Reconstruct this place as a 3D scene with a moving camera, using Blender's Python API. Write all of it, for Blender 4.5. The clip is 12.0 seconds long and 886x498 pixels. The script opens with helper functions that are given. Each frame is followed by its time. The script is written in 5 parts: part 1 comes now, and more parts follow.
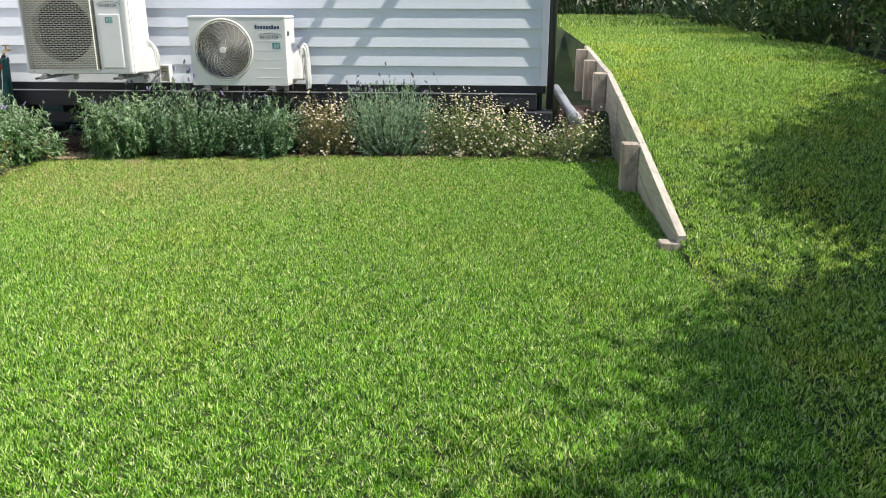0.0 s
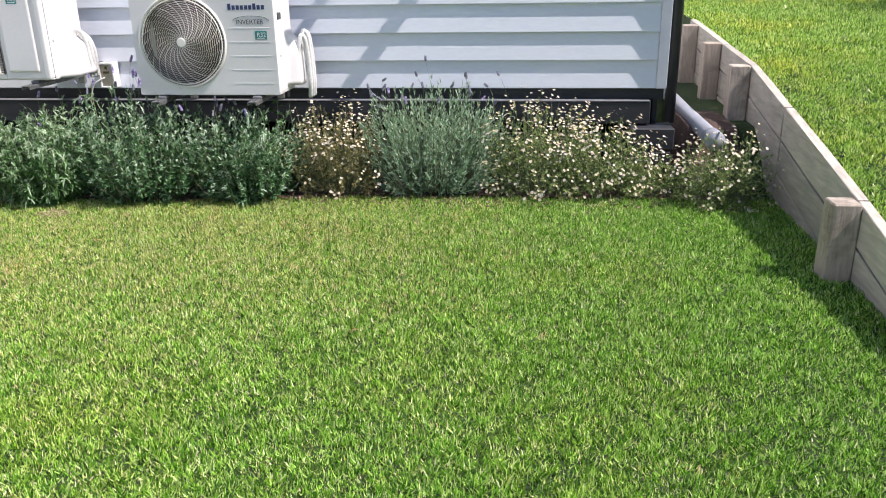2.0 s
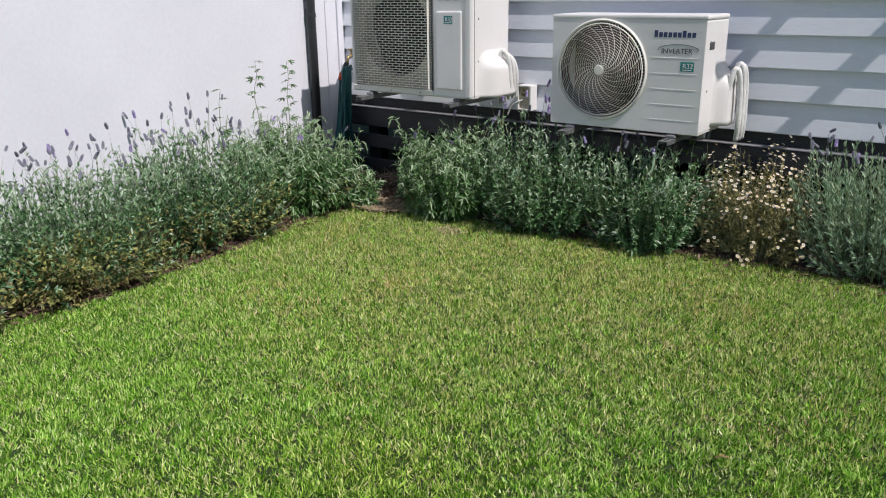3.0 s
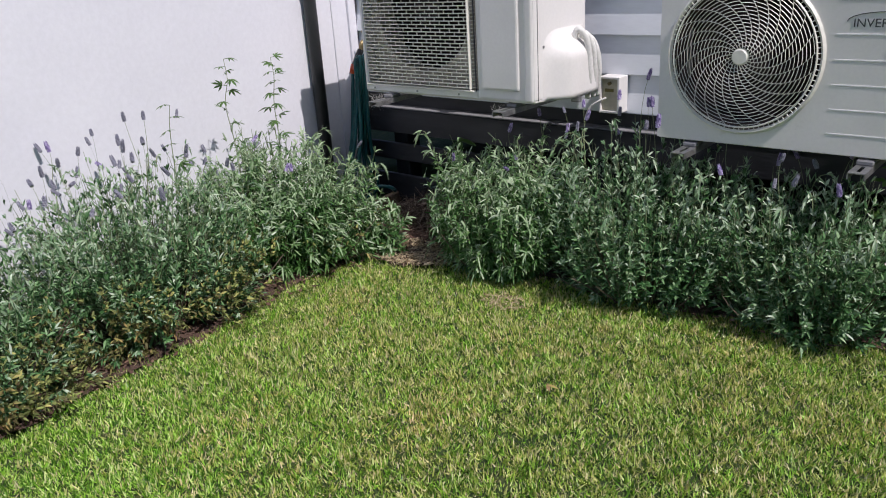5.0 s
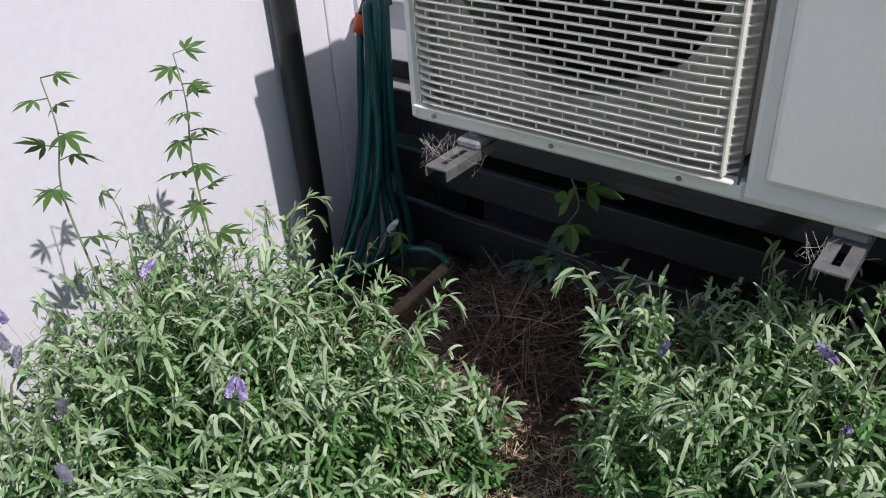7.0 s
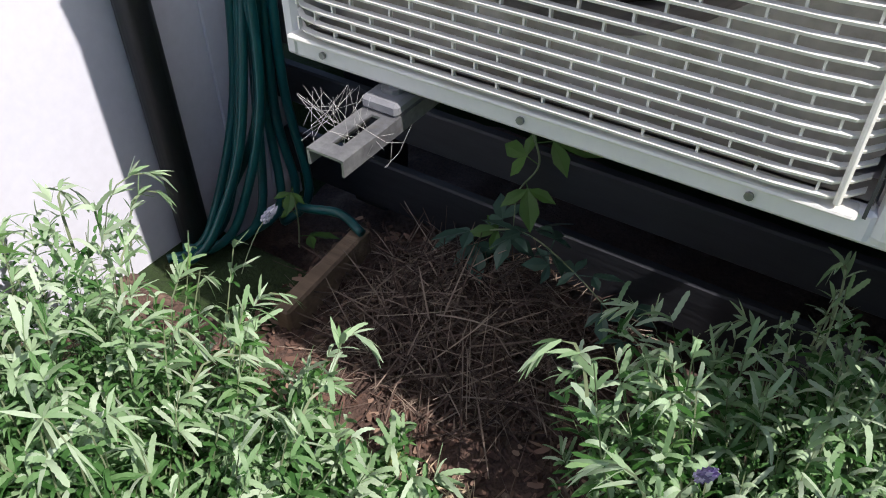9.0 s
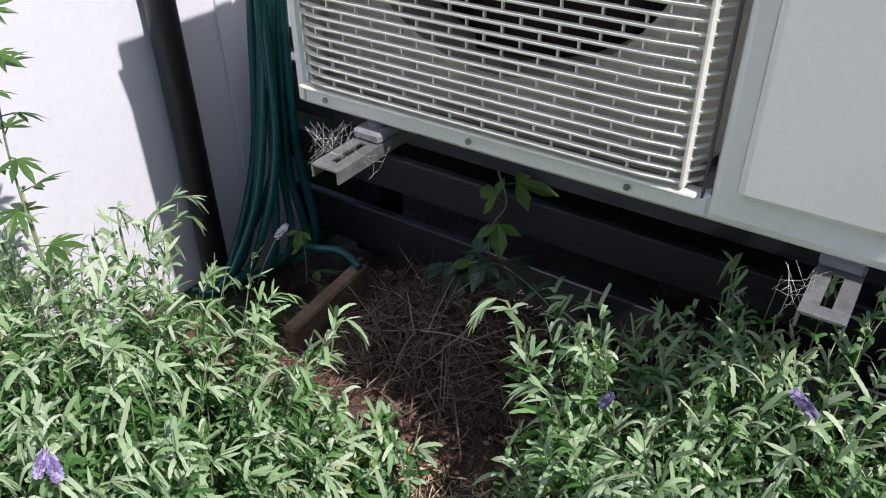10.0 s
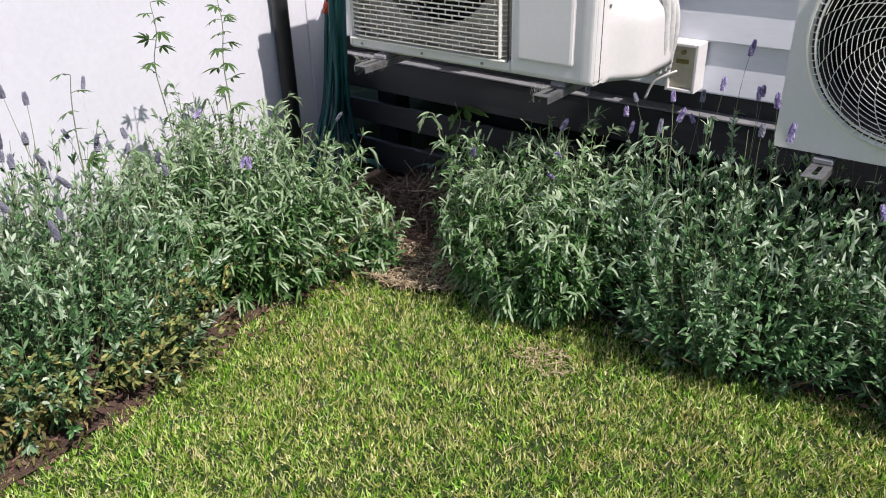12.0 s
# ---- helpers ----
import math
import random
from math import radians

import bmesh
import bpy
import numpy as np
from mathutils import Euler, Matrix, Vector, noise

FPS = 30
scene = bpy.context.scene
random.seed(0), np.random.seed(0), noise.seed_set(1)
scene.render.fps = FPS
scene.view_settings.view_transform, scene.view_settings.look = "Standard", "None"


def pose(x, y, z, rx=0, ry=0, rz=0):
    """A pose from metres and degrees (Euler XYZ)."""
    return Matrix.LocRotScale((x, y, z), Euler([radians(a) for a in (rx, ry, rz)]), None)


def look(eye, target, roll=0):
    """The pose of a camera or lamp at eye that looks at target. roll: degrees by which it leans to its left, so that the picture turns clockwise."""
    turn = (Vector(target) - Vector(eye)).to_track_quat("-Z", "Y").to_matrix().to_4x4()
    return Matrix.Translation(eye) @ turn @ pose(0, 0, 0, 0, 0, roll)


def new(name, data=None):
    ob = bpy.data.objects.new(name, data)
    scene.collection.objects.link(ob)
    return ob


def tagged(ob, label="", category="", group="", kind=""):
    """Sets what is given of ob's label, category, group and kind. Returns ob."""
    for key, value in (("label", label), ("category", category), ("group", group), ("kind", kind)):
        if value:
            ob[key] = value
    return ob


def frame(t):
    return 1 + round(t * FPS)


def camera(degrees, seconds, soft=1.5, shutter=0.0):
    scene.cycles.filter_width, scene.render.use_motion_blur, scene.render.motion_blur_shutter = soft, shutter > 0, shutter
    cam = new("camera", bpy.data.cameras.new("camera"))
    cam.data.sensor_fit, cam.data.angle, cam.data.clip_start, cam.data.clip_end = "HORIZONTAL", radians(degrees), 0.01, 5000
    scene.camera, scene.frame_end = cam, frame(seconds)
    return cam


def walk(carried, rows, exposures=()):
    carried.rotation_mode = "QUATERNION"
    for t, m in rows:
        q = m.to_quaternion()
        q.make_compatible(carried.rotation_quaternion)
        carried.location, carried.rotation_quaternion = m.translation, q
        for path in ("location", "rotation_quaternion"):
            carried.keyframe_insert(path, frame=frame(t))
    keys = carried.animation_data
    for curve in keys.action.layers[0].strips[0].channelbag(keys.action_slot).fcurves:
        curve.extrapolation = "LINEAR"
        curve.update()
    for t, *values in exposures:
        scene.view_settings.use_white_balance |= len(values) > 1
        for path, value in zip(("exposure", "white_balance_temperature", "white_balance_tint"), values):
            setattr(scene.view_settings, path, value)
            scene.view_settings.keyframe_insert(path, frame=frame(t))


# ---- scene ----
cam = camera(59.1, 12.0, soft=1.0)
PATH = [
    (0, (-0.07, -0.035, 1.242), (-0.193, 1.869, 0.645), 0.1),
    (0.5, (-0.192, 0.547, 1.234), (-0.318, 2.426, 0.563), 1.1),
    (1, (-0.314, 1.096, 1.248), (-0.444, 2.973, 0.569), -0.3),
    (1.5, (-0.358, 1.649, 1.269), (-0.479, 3.527, 0.593), -0.6),
    (2, (-0.415, 2.137, 1.263), (-0.617, 4.005, 0.578), -0.9),
    (2.5, (-0.403, 2.518, 1.24), (-1.123, 4.268, 0.594), -1.5),
    (3, (-0.477, 2.666, 1.269), (-1.632, 4.174, 0.642), -0.7),
    (5, (-1.33, 3.776, 1.246), (-2.569, 5.178, 0.539), -3.7),
    (5.5, (-1.775, 4.15, 1.321), (-2.987, 5.541, 0.55), -3.2),
    (6, (-2.183, 4.531, 1.281), (-3.4, 5.919, 0.511), -3.3),
    (6.5, (-2.599, 4.852, 1.301), (-3.774, 6.196, 0.399), -3.9),
    (8.3, (-3.243, 5.576, 1.135), (-4.096, 6.865, -0.134), -0.1),
    (8.5, (-3.243, 5.579, 1.13), (-4.09, 6.867, -0.145), -0.0),
    (9, (-3.231, 5.579, 1.125), (-4.054, 6.839, -0.192), -0.2),
    (9.5, (-3.195, 5.568, 1.136), (-4.031, 6.844, -0.157), -0.4),
    (10, (-3.035, 5.38, 1.185), (-3.959, 6.745, 0.053), -0.7),
    (10.5, (-2.774, 5.105, 1.253), (-3.747, 6.439, 0.125), -2.1),
    (11, (-2.471, 4.897, 1.234), (-3.489, 6.255, 0.176), -1.2),
    (11.5, (-2.272, 4.631, 1.253), (-3.33, 6.004, 0.255), -1.2),
    (12, (-2.028, 4.333, 1.292), (-3.121, 5.728, 0.364), -1.5),
]
EXPOSURES = [(0, 0.56, 6500, 9), (1, 0.62, 6480, 10), (1.5, 0.62, 6460, 10.5), (2, 0.65, 6260, 18), (2.5, 0.33, 6330, 14), (3, -0.06, 6280, 15), (5, -0.12, 6230, 18), (6, -0.18, 6220, 19), (8.5, 0.4, 6230, 16.5), (9.5, 0.46, 6210, 17), (10.5, 0.15, 6280, 17), (11.5, 0.18, 6420, 16), (12, 0.2, 6350, 18)]
walk(cam, [(t, look(eye, target, roll)) for t, eye, target, roll in PATH], EXPOSURES)

# ---- light ----
SUN = Vector((1.0, -0.16, 1.32)).normalized()
world = bpy.data.worlds.new("sky")
scene.world = world
world.use_nodes = True
wt = world.node_tree
sky = wt.nodes.new("ShaderNodeTexSky")
sky.sky_type, sky.sun_disc = "NISHITA", False
sky.sun_elevation = math.asin(SUN.z)
sky.sun_rotation = math.atan2(SUN.x, SUN.y)
wt.nodes["Background"].inputs["Strength"].default_value = 0.11
wt.links.new(sky.outputs["Color"], wt.nodes["Background"].inputs["Color"])
sun_data = bpy.data.lights.new("sun", "SUN")
sun_data.energy, sun_data.angle, sun_data.color = 4.6, radians(0.5), (1.0, 0.95, 0.87)
sun = new("sun", sun_data)
sun.matrix_world = look(SUN * 30, (0, 0, 0))


# ---- materials ----
def ramp2(nt, fac, a, b, lo=0.3, hi=0.7):
    r = nt.nodes.new("ShaderNodeValToRGB")
    r.color_ramp.elements[0].position, r.color_ramp.elements[1].position = lo, hi
    r.color_ramp.elements[0].color, r.color_ramp.elements[1].color = (*a, 1), (*b, 1)
    nt.links.new(fac, r.inputs["Fac"])
    return r.outputs["Color"]


def noise_of(nt, scale, detail=4, rough=0.55, stretch=None):
    tc = nt.nodes.new("ShaderNodeTexCoord")
    vec = tc.outputs["Object"]
    if stretch:
        mp = nt.nodes.new("ShaderNodeMapping")
        mp.inputs["Scale"].default_value = stretch
        nt.links.new(vec, mp.inputs["Vector"])
        vec = mp.outputs["Vector"]
    n = nt.nodes.new("ShaderNodeTexNoise")
    n.inputs["Scale"].default_value, n.inputs["Detail"].default_value, n.inputs["Roughness"].default_value = scale, detail, rough
    nt.links.new(vec, n.inputs["Vector"])
    return n.outputs["Fac"]


def blend(nt, kind, fac, a, b):
    m = nt.nodes.new("ShaderNodeMix")
    m.data_type, m.blend_type = "RGBA", kind
    for k, v in ((0, fac), (6, a), (7, b)):
        if isinstance(v, (float, int)):
            m.inputs[k].default_value = v
        elif isinstance(v, tuple):
            m.inputs[k].default_value = (*v, 1)
        else:
            nt.links.new(v, m.inputs[k])
    return m.outputs[2]


def surface(name, a, b, rough=0.6, metal=0.0, coarse=3.0, fine=60.0, grit=0.25, bump=0.15, stretch=None, dirt=None, pieces=0.0, dirt_at=(0.55, 0.75), dirt_scale=5.0):
    """Two tones at a coarse scale, grain at a fine one, an optional third tone in patches."""
    m = bpy.data.materials.new(name)
    m.use_nodes = True
    nt = m.node_tree
    p = nt.nodes["Principled BSDF"]
    col = ramp2(nt, noise_of(nt, coarse, stretch=stretch), a, b)
    g = noise_of(nt, fine, 3, 0.6, stretch)
    col = blend(nt, "MULTIPLY", grit, col, ramp2(nt, g, (0.45,) * 3, (1.25,) * 3, 0.3, 0.7))
    if dirt:
        col = blend(nt, "MIX", ramp2(nt, noise_of(nt, dirt_scale, 6, 0.65), (0,) * 3, (1,) * 3, *dirt_at), col, dirt)
    if pieces:
        oi = nt.nodes.new("ShaderNodeObjectInfo")
        col = blend(nt, "MULTIPLY", pieces, col, ramp2(nt, oi.outputs["Random"], (0.5,) * 3, (1.3,) * 3, 0, 1))
    nt.links.new(col, p.inputs["Base Color"])
    p.inputs["Roughness"].default_value, p.inputs["Metallic"].default_value = rough, metal
    if bump:
        bn = nt.nodes.new("ShaderNodeBump")
        bn.inputs["Strength"].default_value, bn.inputs["Distance"].default_value = bump, 0.01
        nt.links.new(g, bn.inputs["Height"])
        nt.links.new(bn.outputs["Normal"], p.inputs["Normal"])
    return m


def leafy(name, tones, rough=0.5, through_light=0.35, patch=None, patch_scale=1.2, patch_at=(0.5, 0.7), spec=0.4, tuft=0.0):
    """Foliage: each leaf picks a tone of its own; patches over the whole plant or lawn."""
    m = bpy.data.materials.new(name)
    m.use_nodes = True
    nt = m.node_tree
    p = nt.nodes["Principled BSDF"]
    geo = nt.nodes.new("ShaderNodeNewGeometry")
    r = nt.nodes.new("ShaderNodeValToRGB")
    r.color_ramp.interpolation = "LINEAR"
    while len(r.color_ramp.elements) < len(tones):
        r.color_ramp.elements.new(0.5)
    for i, (at, c) in enumerate(tones):
        r.color_ramp.elements[i].position, r.color_ramp.elements[i].color = at, (*c, 1)
    nt.links.new(geo.outputs["Random Per Island"], r.inputs["Fac"])
    col = r.outputs["Color"]
    if patch:
        col = blend(nt, "MIX", ramp2(nt, noise_of(nt, patch_scale, 5, 0.6), (0,) * 3, (1,) * 3, *patch_at), col, blend(nt, "MULTIPLY", 1.0, col, patch))
    if tuft:
        col = blend(nt, "MULTIPLY", tuft, col, ramp2(nt, noise_of(nt, 21.0, 3, 0.6), (0.42,) * 3, (1.35,) * 3, 0.36, 0.66))
    nt.links.new(col, p.inputs["Base Color"])
    p.inputs["Roughness"].default_value = rough
    p.inputs["Specular IOR Level"].default_value = spec
    tr = nt.nodes.new("ShaderNodeBsdfTranslucent")
    nt.links.new(col, tr.inputs["Color"])
    mx = nt.nodes.new("ShaderNodeMixShader")
    mx.inputs["Fac"].default_value = through_light
    nt.links.new(p.outputs[0], mx.inputs[1])
    nt.links.new(tr.outputs[0], mx.inputs[2])
    nt.links.new(mx.outputs[0], nt.nodes["Material Output"].inputs["Surface"])
    return m


M = dict(
    thatch=surface("lawn_soil", (0.015, 0.033, 0.006), (0.042, 0.066, 0.014), 1.0, coarse=2.0, fine=90, grit=0.6, bump=0.6, dirt=(0.12, 0.12, 0.04), dirt_at=(0.58, 0.78), dirt_scale=7.0),
    soil=surface("bed_soil", (0.06, 0.034, 0.025), (0.125, 0.075, 0.055), 0.95, coarse=6, fine=120, grit=0.7, bump=0.9, dirt=(0.30, 0.21, 0.14), dirt_at=(0.56, 0.76), dirt_scale=4.0),
    board=surface("painted_weatherboard", (0.74, 0.765, 0.825), (0.80, 0.82, 0.865), 0.45, coarse=2.5, fine=70, grit=0.08, bump=0.04, stretch=(0.25, 1, 1), pieces=0.06),
    trim=surface("painted_trim", (0.46, 0.49, 0.54), (0.54, 0.56, 0.61), 0.45, coarse=4, fine=60, grit=0.08, bump=0.04),
    white=surface("white_wall_paint", (0.665, 0.665, 0.72), (0.725, 0.725, 0.775), 0.6, coarse=1.5, fine=45, grit=0.07, bump=0.06),
    dark=surface("dark_stained_timber", (0.016, 0.017, 0.021), (0.032, 0.033, 0.040), 0.6, coarse=5, fine=50, grit=0.4, bump=0.2, stretch=(0.2, 1, 1), dirt=(0.06, 0.06, 0.06), dirt_at=(0.62, 0.85)),
    # near-black, so that the colour itself gives the unlit space
    void=surface("unlit_void_black", (0.015, 0.013, 0.012), (0.03, 0.027, 0.025), 0.9),
    pipe_dark=surface("charcoal_plastic", (0.03, 0.032, 0.036), (0.045, 0.046, 0.05), 0.42, coarse=6, fine=80, grit=0.2, bump=0.05),
    roof=surface("roof_metal", (0.10, 0.11, 0.12), (0.14, 0.15, 0.16), 0.5, 0.3),
    case=surface("ivory_enamel", (0.70, 0.68, 0.665), (0.77, 0.75, 0.735), 0.38, coarse=3, fine=90, grit=0.06, bump=0.02, dirt=(0.50, 0.47, 0.40), dirt_at=(0.66, 0.9), dirt_scale=7),
    grille=surface("ivory_plastic", (0.72, 0.70, 0.63), (0.80, 0.78, 0.71), 0.4, coarse=8, fine=90, grit=0.1, bump=0.02, dirt=(0.45, 0.40, 0.32), dirt_at=(0.64, 0.9), dirt_scale=14),
    inner=surface("dusty_fan_housing", (0.36, 0.325, 0.285), (0.48, 0.44, 0.39), 0.7, coarse=9, fine=60, grit=0.3, dirt=(0.2, 0.17, 0.13), dirt_at=(0.55, 0.8), dirt_scale=12),
    shroud=surface("dark_brown_shroud", (0.06, 0.038, 0.033), (0.11, 0.075, 0.065), 0.8, coarse=9, fine=60, grit=0.3),
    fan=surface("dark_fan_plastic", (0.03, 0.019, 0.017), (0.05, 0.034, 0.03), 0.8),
    # the darkness inside the cases is put into this coil colour
    coil=surface("unlit_coil_black", (0.035, 0.021, 0.019), (0.06, 0.038, 0.034), 0.8, coarse=12),
    zinc=surface("galvanised_steel", (0.22, 0.22, 0.23), (0.38, 0.38, 0.38), 0.42, 0.7, coarse=30, fine=140, grit=0.3, bump=0.1, dirt=(0.25, 0.22, 0.18), dirt_at=(0.6, 0.8), dirt_scale=25),
    rubber=surface("grey_rubber", (0.16, 0.16, 0.17), (0.24, 0.24, 0.25), 0.8, coarse=20),
    lag=surface("white_pipe_lagging", (0.62, 0.62, 0.60), (0.74, 0.73, 0.71), 0.6, coarse=15, fine=90, grit=0.2, bump=0.3),
    logo=surface("navy_print", (0.02, 0.035, 0.11), (0.03, 0.05, 0.14), 0.4, bump=0),
    ink=surface("grey_print", (0.05, 0.05, 0.055), (0.07, 0.07, 0.075), 0.5, bump=0),
    teal=surface("teal_sticker", (0.01, 0.20, 0.19), (0.015, 0.24, 0.22), 0.4, bump=0),
    pale=surface("white_print", (0.75, 0.76, 0.76), (0.8, 0.8, 0.8), 0.5, bump=0),
    cream=surface("cream_plastic", (0.55, 0.48, 0.36), (0.63, 0.56, 0.43), 0.5),
    hose=surface("green_hose", (0.004, 0.062, 0.066), (0.008, 0.10, 0.10), 0.28, coarse=12, fine=200, grit=0.3, bump=0.05),
    black=surface("black_plastic", (0.012, 0.012, 0.013), (0.02, 0.02, 0.022), 0.4),
    orange=surface("orange_plastic", (0.55, 0.06, 0.02), (0.65, 0.09, 0.03), 0.4, bump=0),
    brass=surface("dull_brass", (0.25, 0.19, 0.09), (0.34, 0.26, 0.13), 0.4, 0.8),
    plank=surface("weathered_timber", (0.42, 0.365, 0.30), (0.56, 0.50, 0.42), 0.85, coarse=4, fine=45, grit=0.5, bump=0.5, stretch=(1, 0.12, 1), dirt=(0.36, 0.36, 0.30), dirt_at=(0.5, 0.75), dirt_scale=4, pieces=0.4),
    post=surface("weathered_post", (0.36, 0.29, 0.225), (0.52, 0.44, 0.355), 0.85, coarse=5, fine=45, grit=0.5, bump=0.5, stretch=(1, 1, 0.15), dirt=(0.16, 0.13, 0.10), dirt_at=(0.55, 0.75), dirt_scale=6, pieces=0.3),
    pvc=surface("grey_pvc", (0.27, 0.28, 0.31), (0.35, 0.36, 0.39), 0.4, coarse=5, fine=60, grit=0.1, dirt=(0.35, 0.32, 0.27), dirt_at=(0.6, 0.85)),
    stake=surface("rough_sawn_timber", (0.14, 0.095, 0.062), (0.23, 0.16, 0.105), 0.85, coarse=9, fine=70, grit=0.4, bump=0.4, stretch=(0.2, 1, 1)),
    straw=leafy("dry_clippings", [(0, (0.05, 0.03, 0.024)), (0.55, (0.13, 0.088, 0.066)), (1, (0.30, 0.235, 0.18))], 0.8, 0.1),
    bark=leafy("bark_chip", [(0, (0.06, 0.03, 0.022)), (0.65, (0.14, 0.078, 0.054)), (1, (0.27, 0.18, 0.125))], 0.8, 0.0),
    dryleaf=leafy("dead_leaf", [(0, (0.16, 0.10, 0.05)), (0.6, (0.30, 0.20, 0.10)), (1, (0.38, 0.30, 0.10))], 0.7, 0.25),
    deadgrass=leafy("dead_grass", [(0, (0.30, 0.22, 0.12)), (1, (0.64, 0.53, 0.36))], 0.8, 0.15),
    lawn=leafy("lawn_grass", [(0, (0.02, 0.08, 0.006)), (0.35, (0.12, 0.31, 0.02)), (0.62, (0.33, 0.63, 0.06)), (0.86, (0.66, 0.87, 0.24)), (1, (0.88, 0.86, 0.52))], 0.33, 0.24, patch=(1.25, 1.02, 1.0), patch_scale=0.9, patch_at=(0.5, 0.75), tuft=0.3),
    drylawn=leafy("worn_lawn_grass", [(0, (0.05, 0.10, 0.01)), (0.3, (0.25, 0.39, 0.05)), (0.55, (0.52, 0.61, 0.13)), (0.75, (0.78, 0.74, 0.32)), (1, (0.88, 0.75, 0.52))], 0.4, 0.28, patch=(1.2, 1.0, 1.1), patch_scale=2.0, tuft=0.3),
    meadow=leafy("bank_grass", [(0, (0.04, 0.12, 0.01)), (0.4, (0.25, 0.47, 0.05)), (0.72, (0.57, 0.78, 0.16)), (1, (0.84, 0.91, 0.42))], 0.33, 0.32, patch=(1.3, 1.05, 0.8), tuft=0.3),
    # growth tones pushed apart: old leaves darkened for inner shade, young ones lightened as sunlit
    lavender=leafy("old_shaded_lavender_leaf", [(0, (0.032, 0.09, 0.030)), (0.45, (0.09, 0.20, 0.075)), (0.8, (0.20, 0.34, 0.155)), (1, (0.42, 0.55, 0.34))], 0.5, 0.18, patch=(0.85, 0.97, 0.8), patch_scale=3.5, spec=0.15),
    toothed=leafy("old_shaded_toothed_leaf", [(0, (0.035, 0.105, 0.022)), (0.5, (0.09, 0.205, 0.06)), (0.85, (0.19, 0.32, 0.135)), (1, (0.34, 0.47, 0.27))], 0.6, 0.3, patch=(0.95, 1.0, 0.7), patch_scale=4.0, spec=0.15),
    green_shoot=leafy("young_sunlit_toothed_leaf", [(0, (0.195, 0.315, 0.145)), (0.5, (0.315, 0.435, 0.245)), (1, (0.51, 0.60, 0.43))], 0.6, 0.28, patch=(0.9, 1.0, 0.9), patch_scale=3.5, spec=0.15),
    shoot=leafy("young_sunlit_lavender_leaf", [(0, (0.13, 0.24, 0.12)), (0.5, (0.29, 0.41, 0.25)), (1, (0.60, 0.68, 0.54))], 0.5, 0.22, patch=(0.9, 0.98, 0.95), patch_scale=3.5, spec=0.15),
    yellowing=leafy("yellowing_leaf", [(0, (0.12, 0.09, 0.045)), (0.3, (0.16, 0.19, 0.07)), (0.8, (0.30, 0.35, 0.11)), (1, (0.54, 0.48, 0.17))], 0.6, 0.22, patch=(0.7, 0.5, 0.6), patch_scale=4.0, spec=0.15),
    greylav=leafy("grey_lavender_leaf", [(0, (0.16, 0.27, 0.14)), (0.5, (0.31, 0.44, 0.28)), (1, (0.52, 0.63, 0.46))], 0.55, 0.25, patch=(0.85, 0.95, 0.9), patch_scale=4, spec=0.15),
    stem=leafy("green_stem", [(0, (0.14, 0.18, 0.09)), (1, (0.26, 0.30, 0.17))], 0.6, 0.1),
    woody=leafy("woody_stem", [(0, (0.07, 0.05, 0.035)), (1, (0.16, 0.12, 0.09))], 0.8, 0.0),
    purple=leafy("purple_floret", [(0, (0.16, 0.12, 0.28)), (0.6, (0.33, 0.26, 0.50)), (1, (0.56, 0.50, 0.70))], 0.6, 0.2),
    faded=leafy("faded_floret", [(0, (0.16, 0.16, 0.22)), (1, (0.30, 0.30, 0.36))], 0.7, 0.2),
    petal=leafy("white_petal", [(0, (0.66, 0.62, 0.58)), (0.7, (0.80, 0.78, 0.74)), (1, (0.76, 0.60, 0.62))], 0.6, 0.3),
    yolk=leafy("yellow_centre", [(0, (0.50, 0.34, 0.04)), (1, (0.66, 0.48, 0.08))], 0.7, 0.0),
    daisy=leafy("daisy_leaf", [(0, (0.10, 0.17, 0.045)), (0.6, (0.27, 0.36, 0.11)), (1, (0.48, 0.48, 0.22))], 0.6, 0.3),
    browndaisy=leafy("dry_daisy_leaf", [(0, (0.15, 0.14, 0.05)), (0.6, (0.31, 0.27, 0.11)), (1, (0.44, 0.38, 0.19))], 0.7, 0.3),
    vine=leafy("vine_leaf", [(0, (0.05, 0.115, 0.025)), (1, (0.11, 0.22, 0.05))], 0.4, 0.4),
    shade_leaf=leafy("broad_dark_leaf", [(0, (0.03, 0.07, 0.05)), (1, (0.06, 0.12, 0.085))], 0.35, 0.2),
    shrub=leafy("shrub_leaf", [(0, (0.03, 0.06, 0.018)), (0.6, (0.065, 0.12, 0.03)), (1, (0.12, 0.19, 0.05))], 0.4, 0.3),
    strap=leafy("strap_leaf", [(0, (0.045, 0.085, 0.03)), (0.7, (0.09, 0.15, 0.05)), (0.9, (0.16, 0.20, 0.08)), (1, (0.28, 0.22, 0.12))], 0.4, 0.25),
    red=leafy("red_bloom", [(0, (0.45, 0.05, 0.02)), (1, (0.60, 0.10, 0.05))], 0.6, 0.2),
    cobweb=surface("cobweb_silk", (0.55, 0.54, 0.5), (0.65, 0.64, 0.6), 0.7, bump=0),
)


# ---- building helpers ----
rng = np.random.default_rng(7)


def thing(name, at, label, category, group="", turn=0.0):
    ob = new(name)
    ob.empty_display_size = 0.1
    ob.matrix_world = pose(*at, 0, 0, turn)
    return tagged(ob, label, category, group)


def link(name, me, material, parent=None, label=""):
    if material and not me.materials:
        me.materials.append(material)
    ob = new(name, me)
    ob.parent = parent
    if label:
        tagged(ob, label)
    return ob


